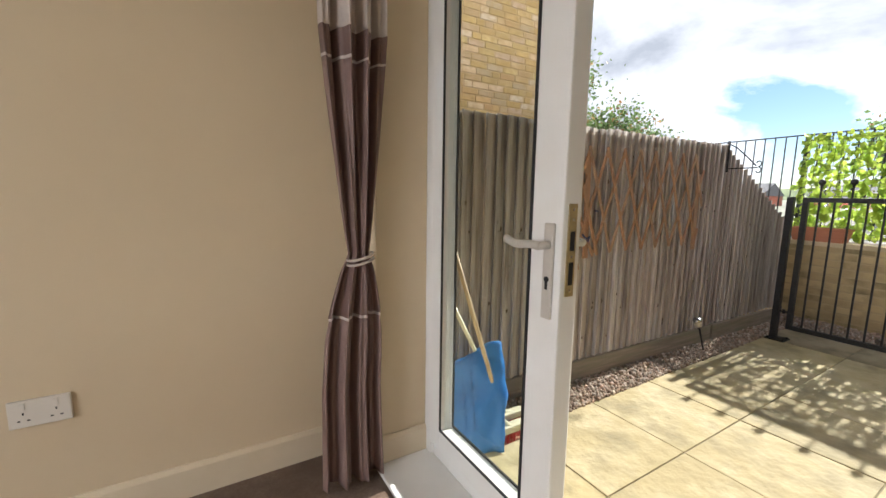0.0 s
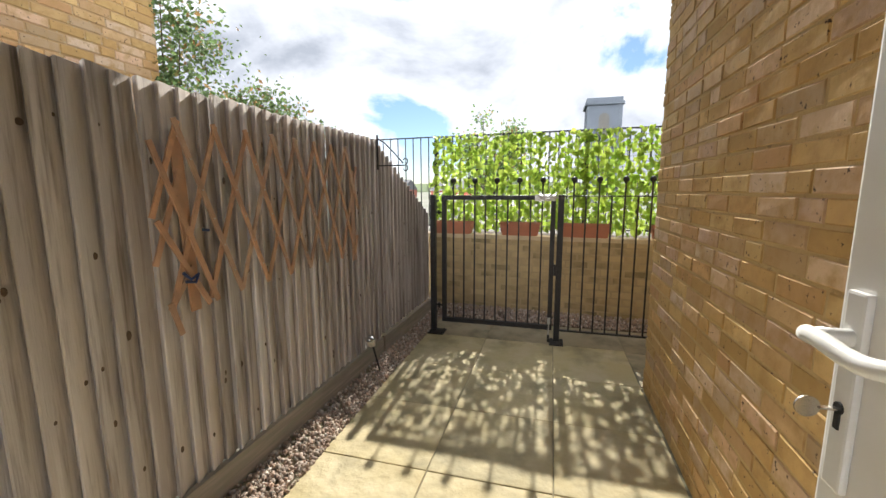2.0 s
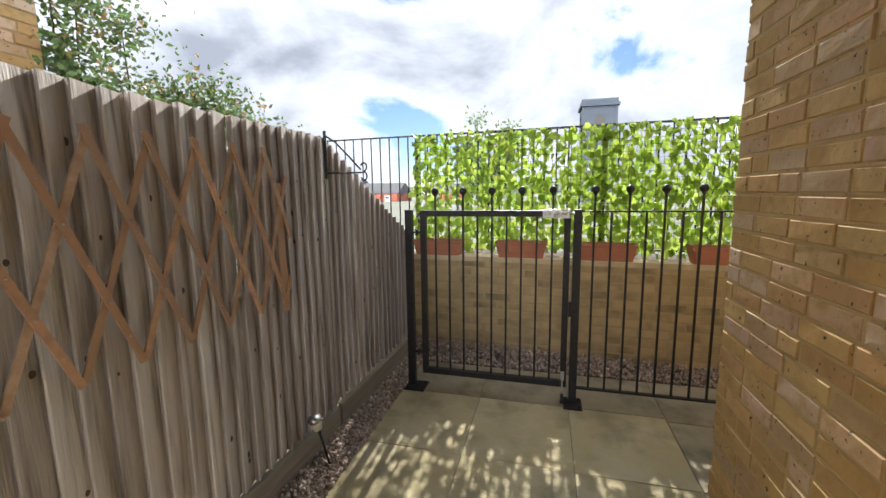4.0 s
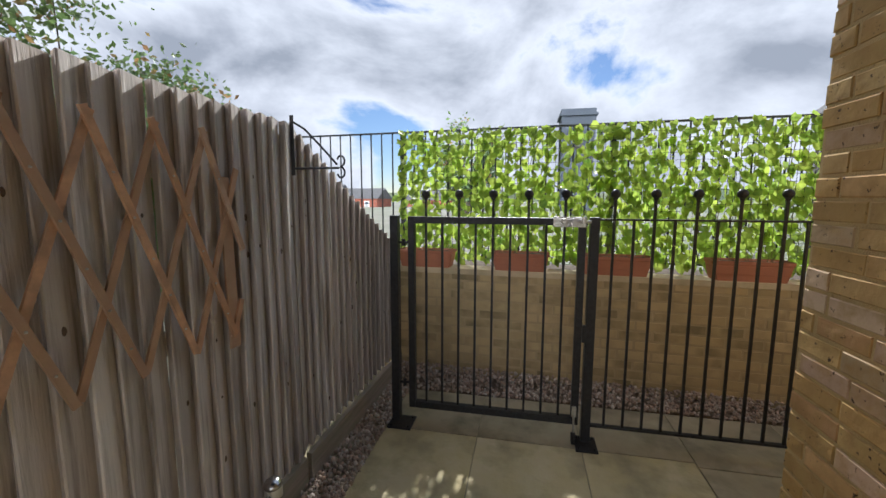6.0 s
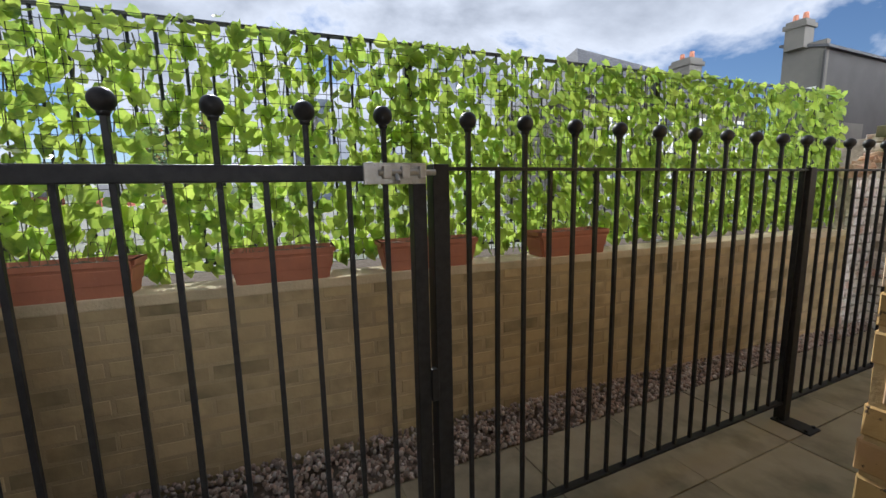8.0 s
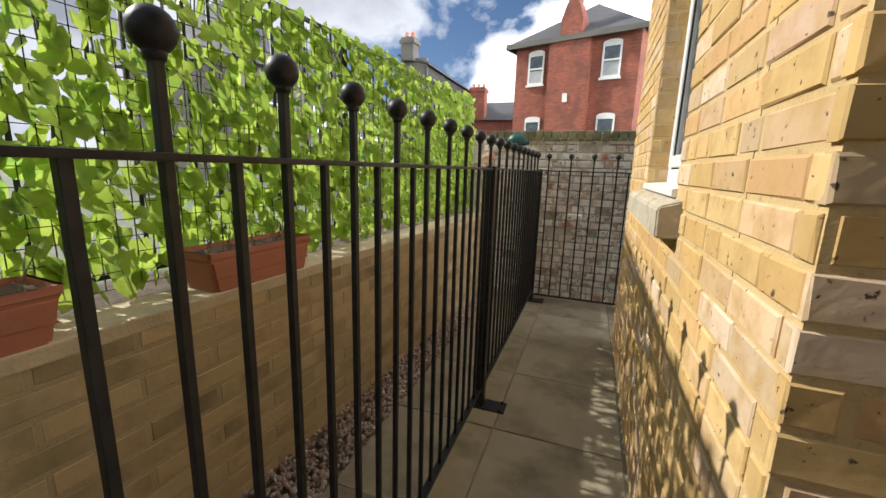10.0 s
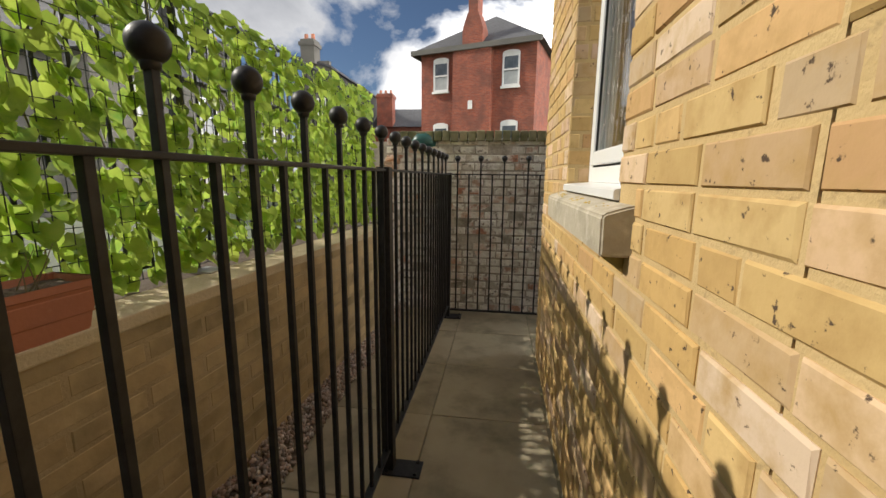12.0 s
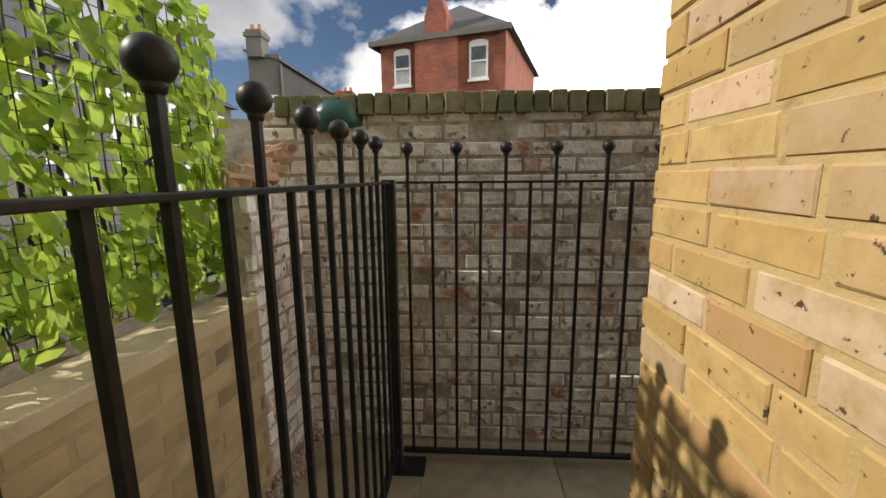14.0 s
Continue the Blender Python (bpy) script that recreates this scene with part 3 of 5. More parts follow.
# room behind the patio doors
IN_Y = 1.795
bm = bmesh.new()
box(bm, (-3.4, -2.0, -0.02), (0.52, 1.95, FLOOR_IN))
structure("floor", bm, M["carpet"], "brown short-pile carpet in the living room", "floor")
bm = bmesh.new()
box(bm, (-3.4, -2.0, 2.45), (0.80, 1.95, 2.6))
structure("ceiling", bm, M["ceiling"], "plain white ceiling of the living room", "ceiling")
bm = bmesh.new()
box(bm, (-3.4, IN_Y, FLOOR_IN), (0.50, 1.94, 2.45))
structure("wall_north", bm, M["cream_wall"], "cream painted plaster wall of the living room", "wall")
bm = bmesh.new()
box(bm, (0.50, 1.60, FLOOR_IN - 0.2), (0.80, 1.94, 2.45))
structure("wall_pier", bm, M["cream_wall"], "cream painted pier beside the patio door frame", "wall")
bm = bmesh.new()
# the window opening is assumed, out of view, made to hold the fill lamp
box(bm, (-3.6, -2.0, -0.05), (-3.4, -1.2, 2.45)); box(bm, (-3.6, 0.8, -0.05), (-3.4, 2.0, 2.45)); box(bm, (-3.6, -1.2, -0.05), (-3.4, 0.8, 0.85)); box(bm, (-3.6, -1.2, 2.15), (-3.4, 0.8, 2.45))
structure("wall_west", bm, M["cream_wall"], "cream painted wall behind the room", "wall")
bm = bmesh.new()
box(bm, (-3.4, -2.2, -0.05), (0.80, -2.0, 2.45))
structure("wall_south", bm, M["cream_wall"], "cream painted side wall of the room", "wall")
bm = bmesh.new()
box(bm, (DOOR_X, -2.0, -0.05), (0.80, 0.15, 2.45))
box(bm, (DOOR_X, 0.15, 2.26), (0.80, 1.60, 2.45))
structure("wall_door", bm, M["cream_wall"], "cream plaster wall round the patio doors", "wall")
bm = bmesh.new()
prism(bm, [(-3.4, IN_Y, FLOOR_IN), (-3.4, IN_Y - 0.016, FLOOR_IN), (-3.4, IN_Y - 0.016, FLOOR_IN + 0.11), (-3.4, IN_Y - 0.008, FLOOR_IN + 0.125), (-3.4, IN_Y, FLOOR_IN + 0.125)], (3.90, 0, 0))
prism(bm, [(0.49, 1.60, FLOOR_IN), (0.49, 1.584, FLOOR_IN), (0.49, 1.584, FLOOR_IN + 0.11), (0.49, 1.592, FLOOR_IN + 0.125), (0.49, 1.60, FLOOR_IN + 0.125)], (0.23, 0, 0))
structure("baseboard", bm, M["gloss_cream"], "cream gloss painted skirting board along the walls", "skirting board")
bm = bmesh.new()
box(bm, (0.485, 0.155, 0.02), (DOOR_X + 0.01, 1.583, FLOOR_IN + 0.015), 0.006)
structure("threshold", bm, M["upvc"], "white door threshold between carpet and patio", "threshold")

# door frame
frame_ob = thing("door_frame", "white plastic frame of the double patio doors", "door frame", (0.76, 0.85, FLOOR_IN), kind="structure")


def at_parent(ob):
    """Keep the parts' world places under a moved base."""
    inv = Matrix.Translation(ob.location).inverted()
    for c in ob.children:
        c.matrix_parent_inverse = inv
    return ob


for nm, lo, hi in (("jamb", (DOOR_X - 0.003, 1.546, 0.0), (0.803, 1.60, 2.26)), ("jamb", (DOOR_X - 0.003, 0.15, 0.0), (0.803, 0.205, 2.26)), ("head", (DOOR_X - 0.003, 0.205, 2.205), (0.803, 1.546, 2.26)), ("sill", (DOOR_X + 0.012, 0.205, 0.0), (0.84, 1.546, FLOOR_IN + 0.07))):
    boxpart(nm, lo, hi, M["upvc"], frame_ob, bevel=0.006)
at_parent(frame_ob)


def door_leaf(name, label, keyed):
    """A glazed leaf, hinge edge at the origin, reaching along +y, its room side at -x."""
    ob = thing(name, label, "door", kind="structure")
    w, z0, z1, s, t = 0.672, 0.245, 2.20, 0.076, 0.065
    sl = 0.112
    bmx = [((0, 0, z0), (t, s, z1)), ((0, w - sl, z0), (t, w, z1)), ((0, s, z0), (t, w - sl, z0 + 0.085)), ((0, s, z1 - 0.08), (t, w - sl, z1))]
    for nm, (lo, hi) in zip(("hinge_stile", "lock_stile", "bottom_rail", "top_rail"), bmx):
        boxpart(nm, lo, hi, M["upvc"], ob, bevel=0.006)
    bm = bmesh.new()
    g = 0.009
    for x0, x1 in ((-0.001, 0.004), (t - 0.004, t + 0.001)):
        box(bm, (x0, s, z0 + 0.085), (x1, s + g, z1 - 0.08)); box(bm, (x0, w - sl - g, z0 + 0.085), (x1, w - sl, z1 - 0.08))
        box(bm, (x0, s + g, z0 + 0.085), (x1, w - sl - g, z0 + 0.094)); box(bm, (x0, s + g, z1 - 0.089), (x1, w - sl - g, z1 - 0.08))
    part("gasket", bm, M["gasket"], ob, "black rubber glazing gasket")
    pane = boxpart("pane", (0.024, s, z0 + 0.085), (0.030, w - sl, z1 - 0.08), M["glass"], ob, "clear glass pane")
    pane.visible_shadow = False
    for side, x, mat in ((-1, 0.0, M["satin"] if not keyed else M["white_metal"]), (1, t, M["white_metal"])):
        bm = bmesh.new()
        lo, hi = sorted((x, x + side * 0.010))
        box(bm, (lo, w - 0.055, 0.965), (hi, w - 0.022, 1.22), 0.004)
        plate = part("handle_plate", bm, mat, ob, "white lever handle on a long backplate" if mat is M["white_metal"] else "satin metal lever handle on a long backplate")
        bm = bmesh.new()
        zc, yc = 1.163, w - 0.038
        rod(bm, (x, yc, zc), (x + side * 0.05, yc, zc), 0.011, seg=12)
        pts = [(x + side * 0.05, yc + 0.008, zc), (x + side * 0.055, yc - 0.03, zc + 0.004), (x + side * 0.052, yc - 0.07, zc - 0.004), (x + side * 0.05, yc - 0.105, zc + 0.001), (x + side * 0.046, yc - 0.125, zc + 0.008)]
        tube(bm, [pts[0]] + [Vector(a).lerp(Vector(b), f) for a, b in zip(pts, pts[1:]) for f in (0.35, 0.7)] + [pts[-1]], 0.0108, 14)
        part("lever", bm, mat, plate, smooth=True)
        bm = bmesh.new()
        k = x + side * 0.0095
        rod(bm, (k, yc, 1.072), (k + side * 0.003, yc, 1.072), 0.008, seg=12)
        lo, hi = sorted((k, k + side * 0.003))
        box(bm, (lo, yc - 0.004, 1.045), (hi, yc + 0.004, 1.071))
        part("keyhole", bm, M["dark_hole"], plate)
    bm = bmesh.new()
    box(bm, (0.016, w, 1.03), (0.046, w + 0.0035, 1.27), 0.001)
    lock = part("lock_plate", bm, M["brass"], ob, "dull brass lock faceplate in the door edge")
    bm = bmesh.new()
    box(bm, (0.024, w + 0.003, 1.15), (0.040, w + 0.0045, 1.20)); box(bm, (0.024, w + 0.003, 1.06), (0.040, w + 0.0045, 1.12))
    part("lock_slot", bm, M["dark_hole"], lock)
    bm = bmesh.new()
    for z in (1.255, 1.23, 1.135, 1.045):
        rod(bm, (0.031, w + 0.002, z), (0.031, w + 0.0048, z), 0.004, seg=10)
    part("lock_screw", bm, M["chrome"], lock)
    if keyed:
        bm = bmesh.new()
        kx, ky = -0.01, w - 0.038
        bar(bm, (kx, ky, 1.071), (kx - 0.022, ky, 1.071), 0.008, 0.002)
        rod(bm, (kx - 0.034, ky - 0.0012, 1.071), (kx - 0.034, ky + 0.0012, 1.071), 0.014, seg=16)
        part("key", bm, M["chrome"], ob, "small metal key left in the lock")
    bm = bmesh.new()
    for z in (0.30, 1.15, 2.0):
        rod(bm, (t + 0.006, 0.0, z - 0.05), (t + 0.006, 0.0, z + 0.05), 0.009, seg=12)
    part("hinge", bm, M["white_metal"], ob)
    return ob


leaf = door_leaf("door_left", "white glazed patio door leaf standing almost closed", False)
leaf.matrix_basis = Matrix.Translation((DOOR_X - 0.008, 1.544, 0)) @ Matrix.Diagonal((1, -1, 1, 1))
leaf = door_leaf("door_right", "white glazed patio door leaf swung open against the patio", True)
leaf.matrix_basis = pose(0.83, 0.218, 0, 0, 0, -88.5)

# side window of the house
win = thing("window_1", "white plastic window with an etched pane in the brick side wall", "window", kind="structure")
fx = 3.62
y0, y1, z0, z1 = WIN[0] + 0.003, WIN[1] - 0.003, 1.249, WIN[3] - 0.003
for lo, hi in (((fx - 0.07, y0, z0), (fx, y0 + 0.062, z1)), ((fx - 0.07, y1 - 0.062, z0), (fx, y1, z1)), ((fx - 0.07, y0 + 0.062, z0), (fx, y1 - 0.062, z0 + 0.062)), ((fx - 0.07, y0 + 0.062, z1 - 0.062), (fx, y1 - 0.062, z1))):
    boxpart("window_frame", lo, hi, M["upvc"], win, bevel=0.005)
a0, a1, c0, c1 = y0 + 0.068, y1 - 0.068, z0 + 0.07, z1 - 0.068
for lo, hi in (((fx - 0.06, a0, c0), (fx + 0.014, a0 + 0.055, c1)), ((fx - 0.06, a1 - 0.055, c0), (fx + 0.014, a1, c1)), ((fx - 0.06, a0 + 0.055, c0), (fx + 0.014, a1 - 0.055, c0 + 0.055)), ((fx - 0.06, a0 + 0.055, c1 - 0.055), (fx + 0.014, a1 - 0.055, c1))):
    boxpart("sash", lo, hi, M["upvc"], win, bevel=0.007)
bm = bmesh.new()
box(bm, (fx - 0.05, y0 + 0.06, z0 + 0.06), (fx - 0.004, y1 - 0.06, z0 + 0.0695))
box(bm, (fx - 0.05, y0 + 0.06, z0 + 0.07), (fx - 0.004, y0 + 0.0675, z1 - 0.06))
box(bm, (fx - 0.002, a0 + 0.055, c0 + 0.055), (fx + 0.006, a0 + 0.062, c1 - 0.055))
part("gasket", bm, M["gasket"], win, "black rubber glazing gasket")
pane = boxpart("pane", (fx - 0.016, a0 + 0.055, c0 + 0.055), (fx - 0.010, a1 - 0.055, c1 - 0.055), M["glass"], win, "glass pane with a white scroll pattern")
pane.visible_shadow = False
bm = bmesh.new()
rng = random.Random(3)


def scroll(points):
    for (ya, za), (yb, zb) in zip(points, points[1:]):
        bar(bm, (fx - 0.0085, ya, za), (fx - 0.0085, yb, zb), 0.0018, 0.0008, 90)


for k in range(12):
    ya, za, s = a0 + 0.09 + 0.049 * k, c0 + 0.07 + rng.uniform(0, 0.03), rng.choice((-1, 1))
    stem = [(ya + s * 0.022 * math.sin(i * 0.42), za + 0.055 * i) for i in range(15)]
    scroll(stem)
    for i in range(1, 14, 2):
        (py, pz), side, r = stem[i], rng.choice((-1, 1)), rng.uniform(0.009, 0.017)
        scroll([(py + side * (r - r * (1 - q / 15) * math.cos(q * 0.5)), pz + r * 1.25 * (1 - q / 15) * math.sin(q * 0.5) + 0.01 * min(q, 4) / 4) for q in range(14)])
part("etched_scroll", bm, M["curtain_pale"], win, "white etched scrolls on the pane")
bm = bmesh.new()
prism(bm, [(3.60, y0, 1.213), (3.719, y0, 1.211), (3.726, y0, 1.214), (3.726, y0, 1.236), (3.719, y0, 1.240), (3.60, y0, 1.25)], (0, y1 - y0, 0))
part("window_board", bm, M["upvc"], win, "white plastic drip sill")
bm = bmesh.new()
box(bm, (3.05, WIN[0] - 0.2, 1.0), (3.10, WIN[1] + 0.2, 2.4))
structure("wall_inner", bm, M["ceiling"], "pale wall inside the room behind the window", "wall")
bm = bmesh.new()
box(bm, (3.10, WIN[0] - 0.25, 1.0), (3.42, WIN[0] - 0.2, 2.4)); box(bm, (3.10, WIN[1] + 0.2, 1.0), (3.42, WIN[1] + 0.25, 2.4)); box(bm, (3.10, WIN[0] - 0.25, 2.4), (3.42, WIN[1] + 0.25, 2.45)); box(bm, (3.05, WIN[0] - 0.25, 0.95), (3.42, WIN[1] + 0.25, 1.0))
structure("trim", bm, M["ceiling"], "pale lining round the inside of the window", "wall")
sill_y0, sill_y1 = -1.85, -0.835
bm = bmesh.new()
prism(bm, [(3.62, sill_y0, 1.088), (3.78, sill_y0, 1.088), (3.782, sill_y0, 1.180), (3.776, sill_y0, 1.188), (3.718, sill_y0, 1.206), (3.62, sill_y0, 1.209)], (0, sill_y1 - sill_y0, 0))
bmesh.ops.bevel(bm, geom=bm.edges[:], offset=0.006, segments=3, affect="EDGES")
sill = tagged(part("stone_sill", bm, M["stone_sill"]), "weathered sandstone window sill with lichen spots", "window sill", kind="structure")
bm = bmesh.new()
rng = random.Random(12)
for cy, n, sp in ((-1.28, 14, 0.016), (-1.36, 8, 0.012), (-1.66, 12, 0.016), (-1.60, 9, 0.014), (-1.12, 6, 0.014), (-1.55, 4, 0.03), (-1.75, 5, 0.04), (-0.97, 4, 0.02)):
    for _ in range(n):
        x, y, r = rng.uniform(3.735, 3.765), cy + rng.gauss(0, sp), rng.uniform(0.0015, 0.0075)
        zz = 1.188 + (3.776 - x) * 0.31
        rod(bm, (x, y, zz - 0.001), (x, y, zz + 0.0012), r, r * 0.6, seg=7)
part("lichen", bm, M["lichen"], sill, "yellow lichen spots")

# ---------------- fence ----------------
fence = thing("fence", "weathered grey-brown featheredge wooden fence with a sloping end", "fence", (2.3, 1.95, 0))
rng = random.Random(21)


def fence_top(x):
    if x < 3.82:
        return 1.73
    return 1.745 - (x - 3.82) * 0.52


def board(x, w, z0, ztop0, ztop1, y, tilt):
    """A featheredge board: thick along its leading edge, thin where the next one laps it."""
    bm = bmesh.new()
    n = 5
    prof = [(0.0, 0.002), (0.004, -0.001), (w, 0.033), (w, 0.037), (0.015, 0.037)]
    low = [bm.verts.new((px, py, z0)) for px, py in prof]
    prev = low
    for k in range(1, n + 1):
        ring = []
        for px, py in prof:
            z = z0 + ((ztop0 + (ztop1 - ztop0) * px / w) - z0) * k / n
            ring.append(bm.verts.new((px + tilt * k / n, py + 0.0015 * math.sin(k * 1.7 + x * 9), z)))
        for i in range(5):
            j = (i + 1) % 5
            bm.faces.new((prev[i], prev[j], ring[j], ring[i]))
        prev = ring
    bm.faces.new(prev); bm.faces.new(low[::-1])
    bmesh.ops.recalc_face_normals(bm, faces=bm.faces[:])
    ob = part("board", bm, M["fence_wood"], fence)
    ob.location = (x, y, 0)
    for _ in range(rng.choice((0, 1, 1, 2, 3, 3))):
        kx, kz, r = rng.uniform(0.02, w - 0.02), rng.uniform(0.25, ztop1 - 0.15), rng.uniform(0.004, 0.011)
        bm = bmesh.new()
        ky = 0.032 * kx / w - 0.002
        bmesh.ops.create_cone(bm, cap_ends=True, segments=10, radius1=r, radius2=r * 0.7, depth=0.002, matrix=Matrix.Translation((kx, ky - 0.0005, kz)) @ pose(0, 0, 0, 90) @ Matrix.Diagonal((1, rng.uniform(1.0, 1.7), 1, 1)))
        part("knot", bm, M["knot"], ob)


PITCH = 0.0767
x = 0.30
while x < 5.12:
    jit = rng.uniform(-0.004, 0.004)
    top = fence_top(x) + (rng.uniform(-0.006, 0.006))
    top2 = fence_top(x + PITCH) + (top - fence_top(x)) if x > 3.8 else top + rng.uniform(-0.002, 0.002)
    step = 0.0 if x < 3.80 else 0.022
    board(x + jit, PITCH + 0.019, 0.135, top, top2, fence_y(x) + step + rng.uniform(-0.003, 0.003), rng.uniform(-0.006, 0.006))
    x += PITCH
fence_slope = math.degrees(math.atan(-0.03))
for x0, x1 in ((0.3, 3.80), (3.83, 5.19)):
    bm = bmesh.new()
    L = x1 - x0
    box(bm, (0, -0.012, -0.02), (L, 0.018, 0.145), 0.004)
    ob = part("gravel_board", bm, M["gravel_board"], fence, "horizontal wooden gravel board at the foot")
    ob.matrix_basis = pose(x0, fence_y(x0) - 0.005, 0, 0, 0, fence_slope)
for z in (0.35, 0.95, 1.5):
    bm = bmesh.new()
    prism(bm, [(0, 0, -0.04), (0, 0.05, -0.04), (0, 0.0, 0.04)], (3.4, 0, 0))
    ob = part("arris_rail", bm, M["fence_wood"], fence)
    ob.matrix_basis = pose(0.35, fence_y(0.35) + 0.034, z, 0, 0, fence_slope)
for x0 in (0.4, 2.1, 3.80):
    boxpart("fence_post", (x0 - 0.04, fence_y(x0) + 0.034, -0.05), (x0 + 0.05, fence_y(x0) + 0.11, 1.67), M["fence_wood"], fence, bevel=0.005)
at_parent(fence)

# trellis on the fence
trellis = thing("trellis", "expanding diamond trellis of reddish brown slats, its end hanging broken", "trellis", (2.65, 1.88, 0.74))


def slat(a, b, layer):
    (xa, za), (xb, zb) = a, b
    bm = bmesh.new()
    off = -0.018 - 0.009 * layer
    pa, pb = Vector((xa, fence_y(xa) + off, za)), Vector((xb, fence_y(xb) + off, zb))
    bar(bm, pa, pb, 0.008, 0.020, 0)
    part("slat", bm, M["trellis_wood"], trellis)


tops = [2.097 + 0.1705 * i for i in range(8)]
for i, tx in enumerate(tops):
    z = 1.575 + 0.002 * i
    slat((tx - 0.012, z + 0.03), (min(tx + 0.25, 3.43), z - 0.675 * min(0.25, 3.43 - tx) / 0.25), 1)
    if tx - 0.25 > 1.975:
        slat((tx + 0.010, z + 0.025), (tx - 0.25, z - 0.675), 0)
    else:
        slat((tx + 0.010, z + 0.025), (1.975, z - 0.675 * (tx - 1.975) / 0.25), 0)
slat((3.43, 1.50), (3.21, 0.90), 0); slat((3.42, 1.03), (3.37, 0.90), 0)
slat((1.985, 1.515), (2.215, 0.89), 1)
slat((1.985, 1.235), (2.175, 0.885), 1); slat((1.97, 1.075), (2.10, 1.42), 0)
slat((2.12, 1.05), (2.01, 0.90), 0); slat((2.005, 0.93), (2.04, 0.80), 1)
bm = bmesh.new()
bar(bm, (2.10, fence_y(2.1) - 0.008, 1.54), (2.125, fence_y(2.1) - 0.008, 0.87), 0.008, 0.045, 0)
part("backing_slat", bm, M["trellis_wood"], trellis)
bm = bmesh.new()
bar(bm, (3.375, fence_y(3.375) - 0.010, 1.47), (3.385, fence_y(3.385) - 0.010, 0.86), 0.008, 0.045, 0)
part("backing_slat", bm, M["trellis_wood"], trellis)
bm = bmesh.new()
tube(bm, [(2.06, 1.93, 1.035), (2.085, 1.92, 1.005), (2.12, 1.922, 1.02), (2.105, 1.922, 0.99), (2.065, 1.925, 1.0)], 0.006, 6)
part("tie", bm, M["ink"], trellis, "dark cord tied round the slats")
bm = bmesh.new()
tube(bm, [(2.16, 1.925, 1.19), (2.185, 1.92, 1.185)], 0.006, 6)
part("tie", bm, M["ink"], trellis, "dark cord tied round the slats")
bm = bmesh.new()
for tx in tops:
    for q in (0.042, 0.085, 0.128, 0.170, 0.213):
        if tx + q < 3.41:
            ball(bm, (tx + q, fence_y(tx + q) - 0.033, 1.575 - 0.675 * q / 0.25), 0.0035, 6)
tagged(part("rivet", bm, M["galvanised"], trellis), kind="stuff")
at_parent(trellis)

# bracket at the fence's corner
bracket = thing("basket_bracket", "black scrolled iron hanging basket bracket on the fence post", "bracket", (3.80, 1.86, 1.55))
fy = fence_y(3.80) - 0.004
bm = bmesh.new()
bar(bm, (3.80, fy, 1.50), (3.80, fy, 1.76), 0.016, 0.005, 90)
part("back_plate", bm, M["iron"], bracket)
bm = bmesh.new()
tube(bm, [(3.80, fy, 1.53), (3.80, fy - 0.22, 1.53)], 0.005)
part("arm", bm, M["iron"], bracket)
bm = bmesh.new()
tube(bm, [(3.80, fy, 1.735), (3.80, fy - 0.06, 1.70), (3.80, fy - 0.14, 1.62), (3.80, fy - 0.21, 1.545)], 0.005)
part("brace", bm, M["iron"], bracket)
for s in (1, -1):
    bm = bmesh.new()
    tube(bm, [(3.80, fy - 0.225 - 0.025 * math.sin(a) * (1 - a / 9), 1.535 + s * (0.028 - 0.028 * math.cos(a) * (1 - a / 9))) for a in [k * 0.5 for k in range(10)]], 0.0045, 6)
    part("scroll", bm, M["iron"], bracket)
at_parent(bracket)

# garden spotlight
spot = thing("garden_spotlight", "small steel garden spotlight on a black stake in the gravel", "garden light", (3.49, 1.80, 0))
bm = bmesh.new(); rod(bm, (3.495, 1.79, -0.02), (3.478, 1.845, 0.22), 0.006, 0.008, 8)
part("stake", bm, M["rubber"], spot)
bm = bmesh.new(); rod(bm, (3.479, 1.843, 0.20), (3.474, 1.855, 0.255), 0.022, 0.034, 16)
part("body", bm, M["cream_plastic"], spot, smooth=True)
bm = bmesh.new(); ball(bm, (3.473, 1.857, 0.255), 0.037, 16, 0.7)
part("cap", bm, M["lamp_steel"], spot, "domed steel cap", True)
at_parent(spot)

# ---------------- gate and railings ----------------
BALL_Z, TOP_RAIL, BOTTOM_RAIL = 1.425, 1.293, 0.105


def post(parent, x, y, w=0.05, plate=(0.15, 0.15), dx=0.0, dy=0.0):
    boxpart("post", (x - w / 2, y - w / 2, 0), (x + w / 2, y + w / 2, 1.30), M["iron"], parent, bevel=0.003)
    bm = bmesh.new()
    box(bm, (x + dx - plate[0] / 2, y + dy - plate[1] / 2, 0.0), (x + dx + plate[0] / 2, y + dy + plate[1] / 2, 0.01), 0.002)
    foot = part("base_plate", bm, M["iron"], parent)
    for sx in (-1, 1):
        for sy in (-1, 1):
            bm = bmesh.new()
            rod(bm, (x + dx + sx * plate[0] * 0.36, y + dy + sy * plate[1] * 0.36, 0.009), (x + dx + sx * plate[0] * 0.36, y + dy + sy * plate[1] * 0.36, 0.02), 0.008, seg=6)
            part("bolt", bm, M["iron"], foot)


BAR_MESH = {}


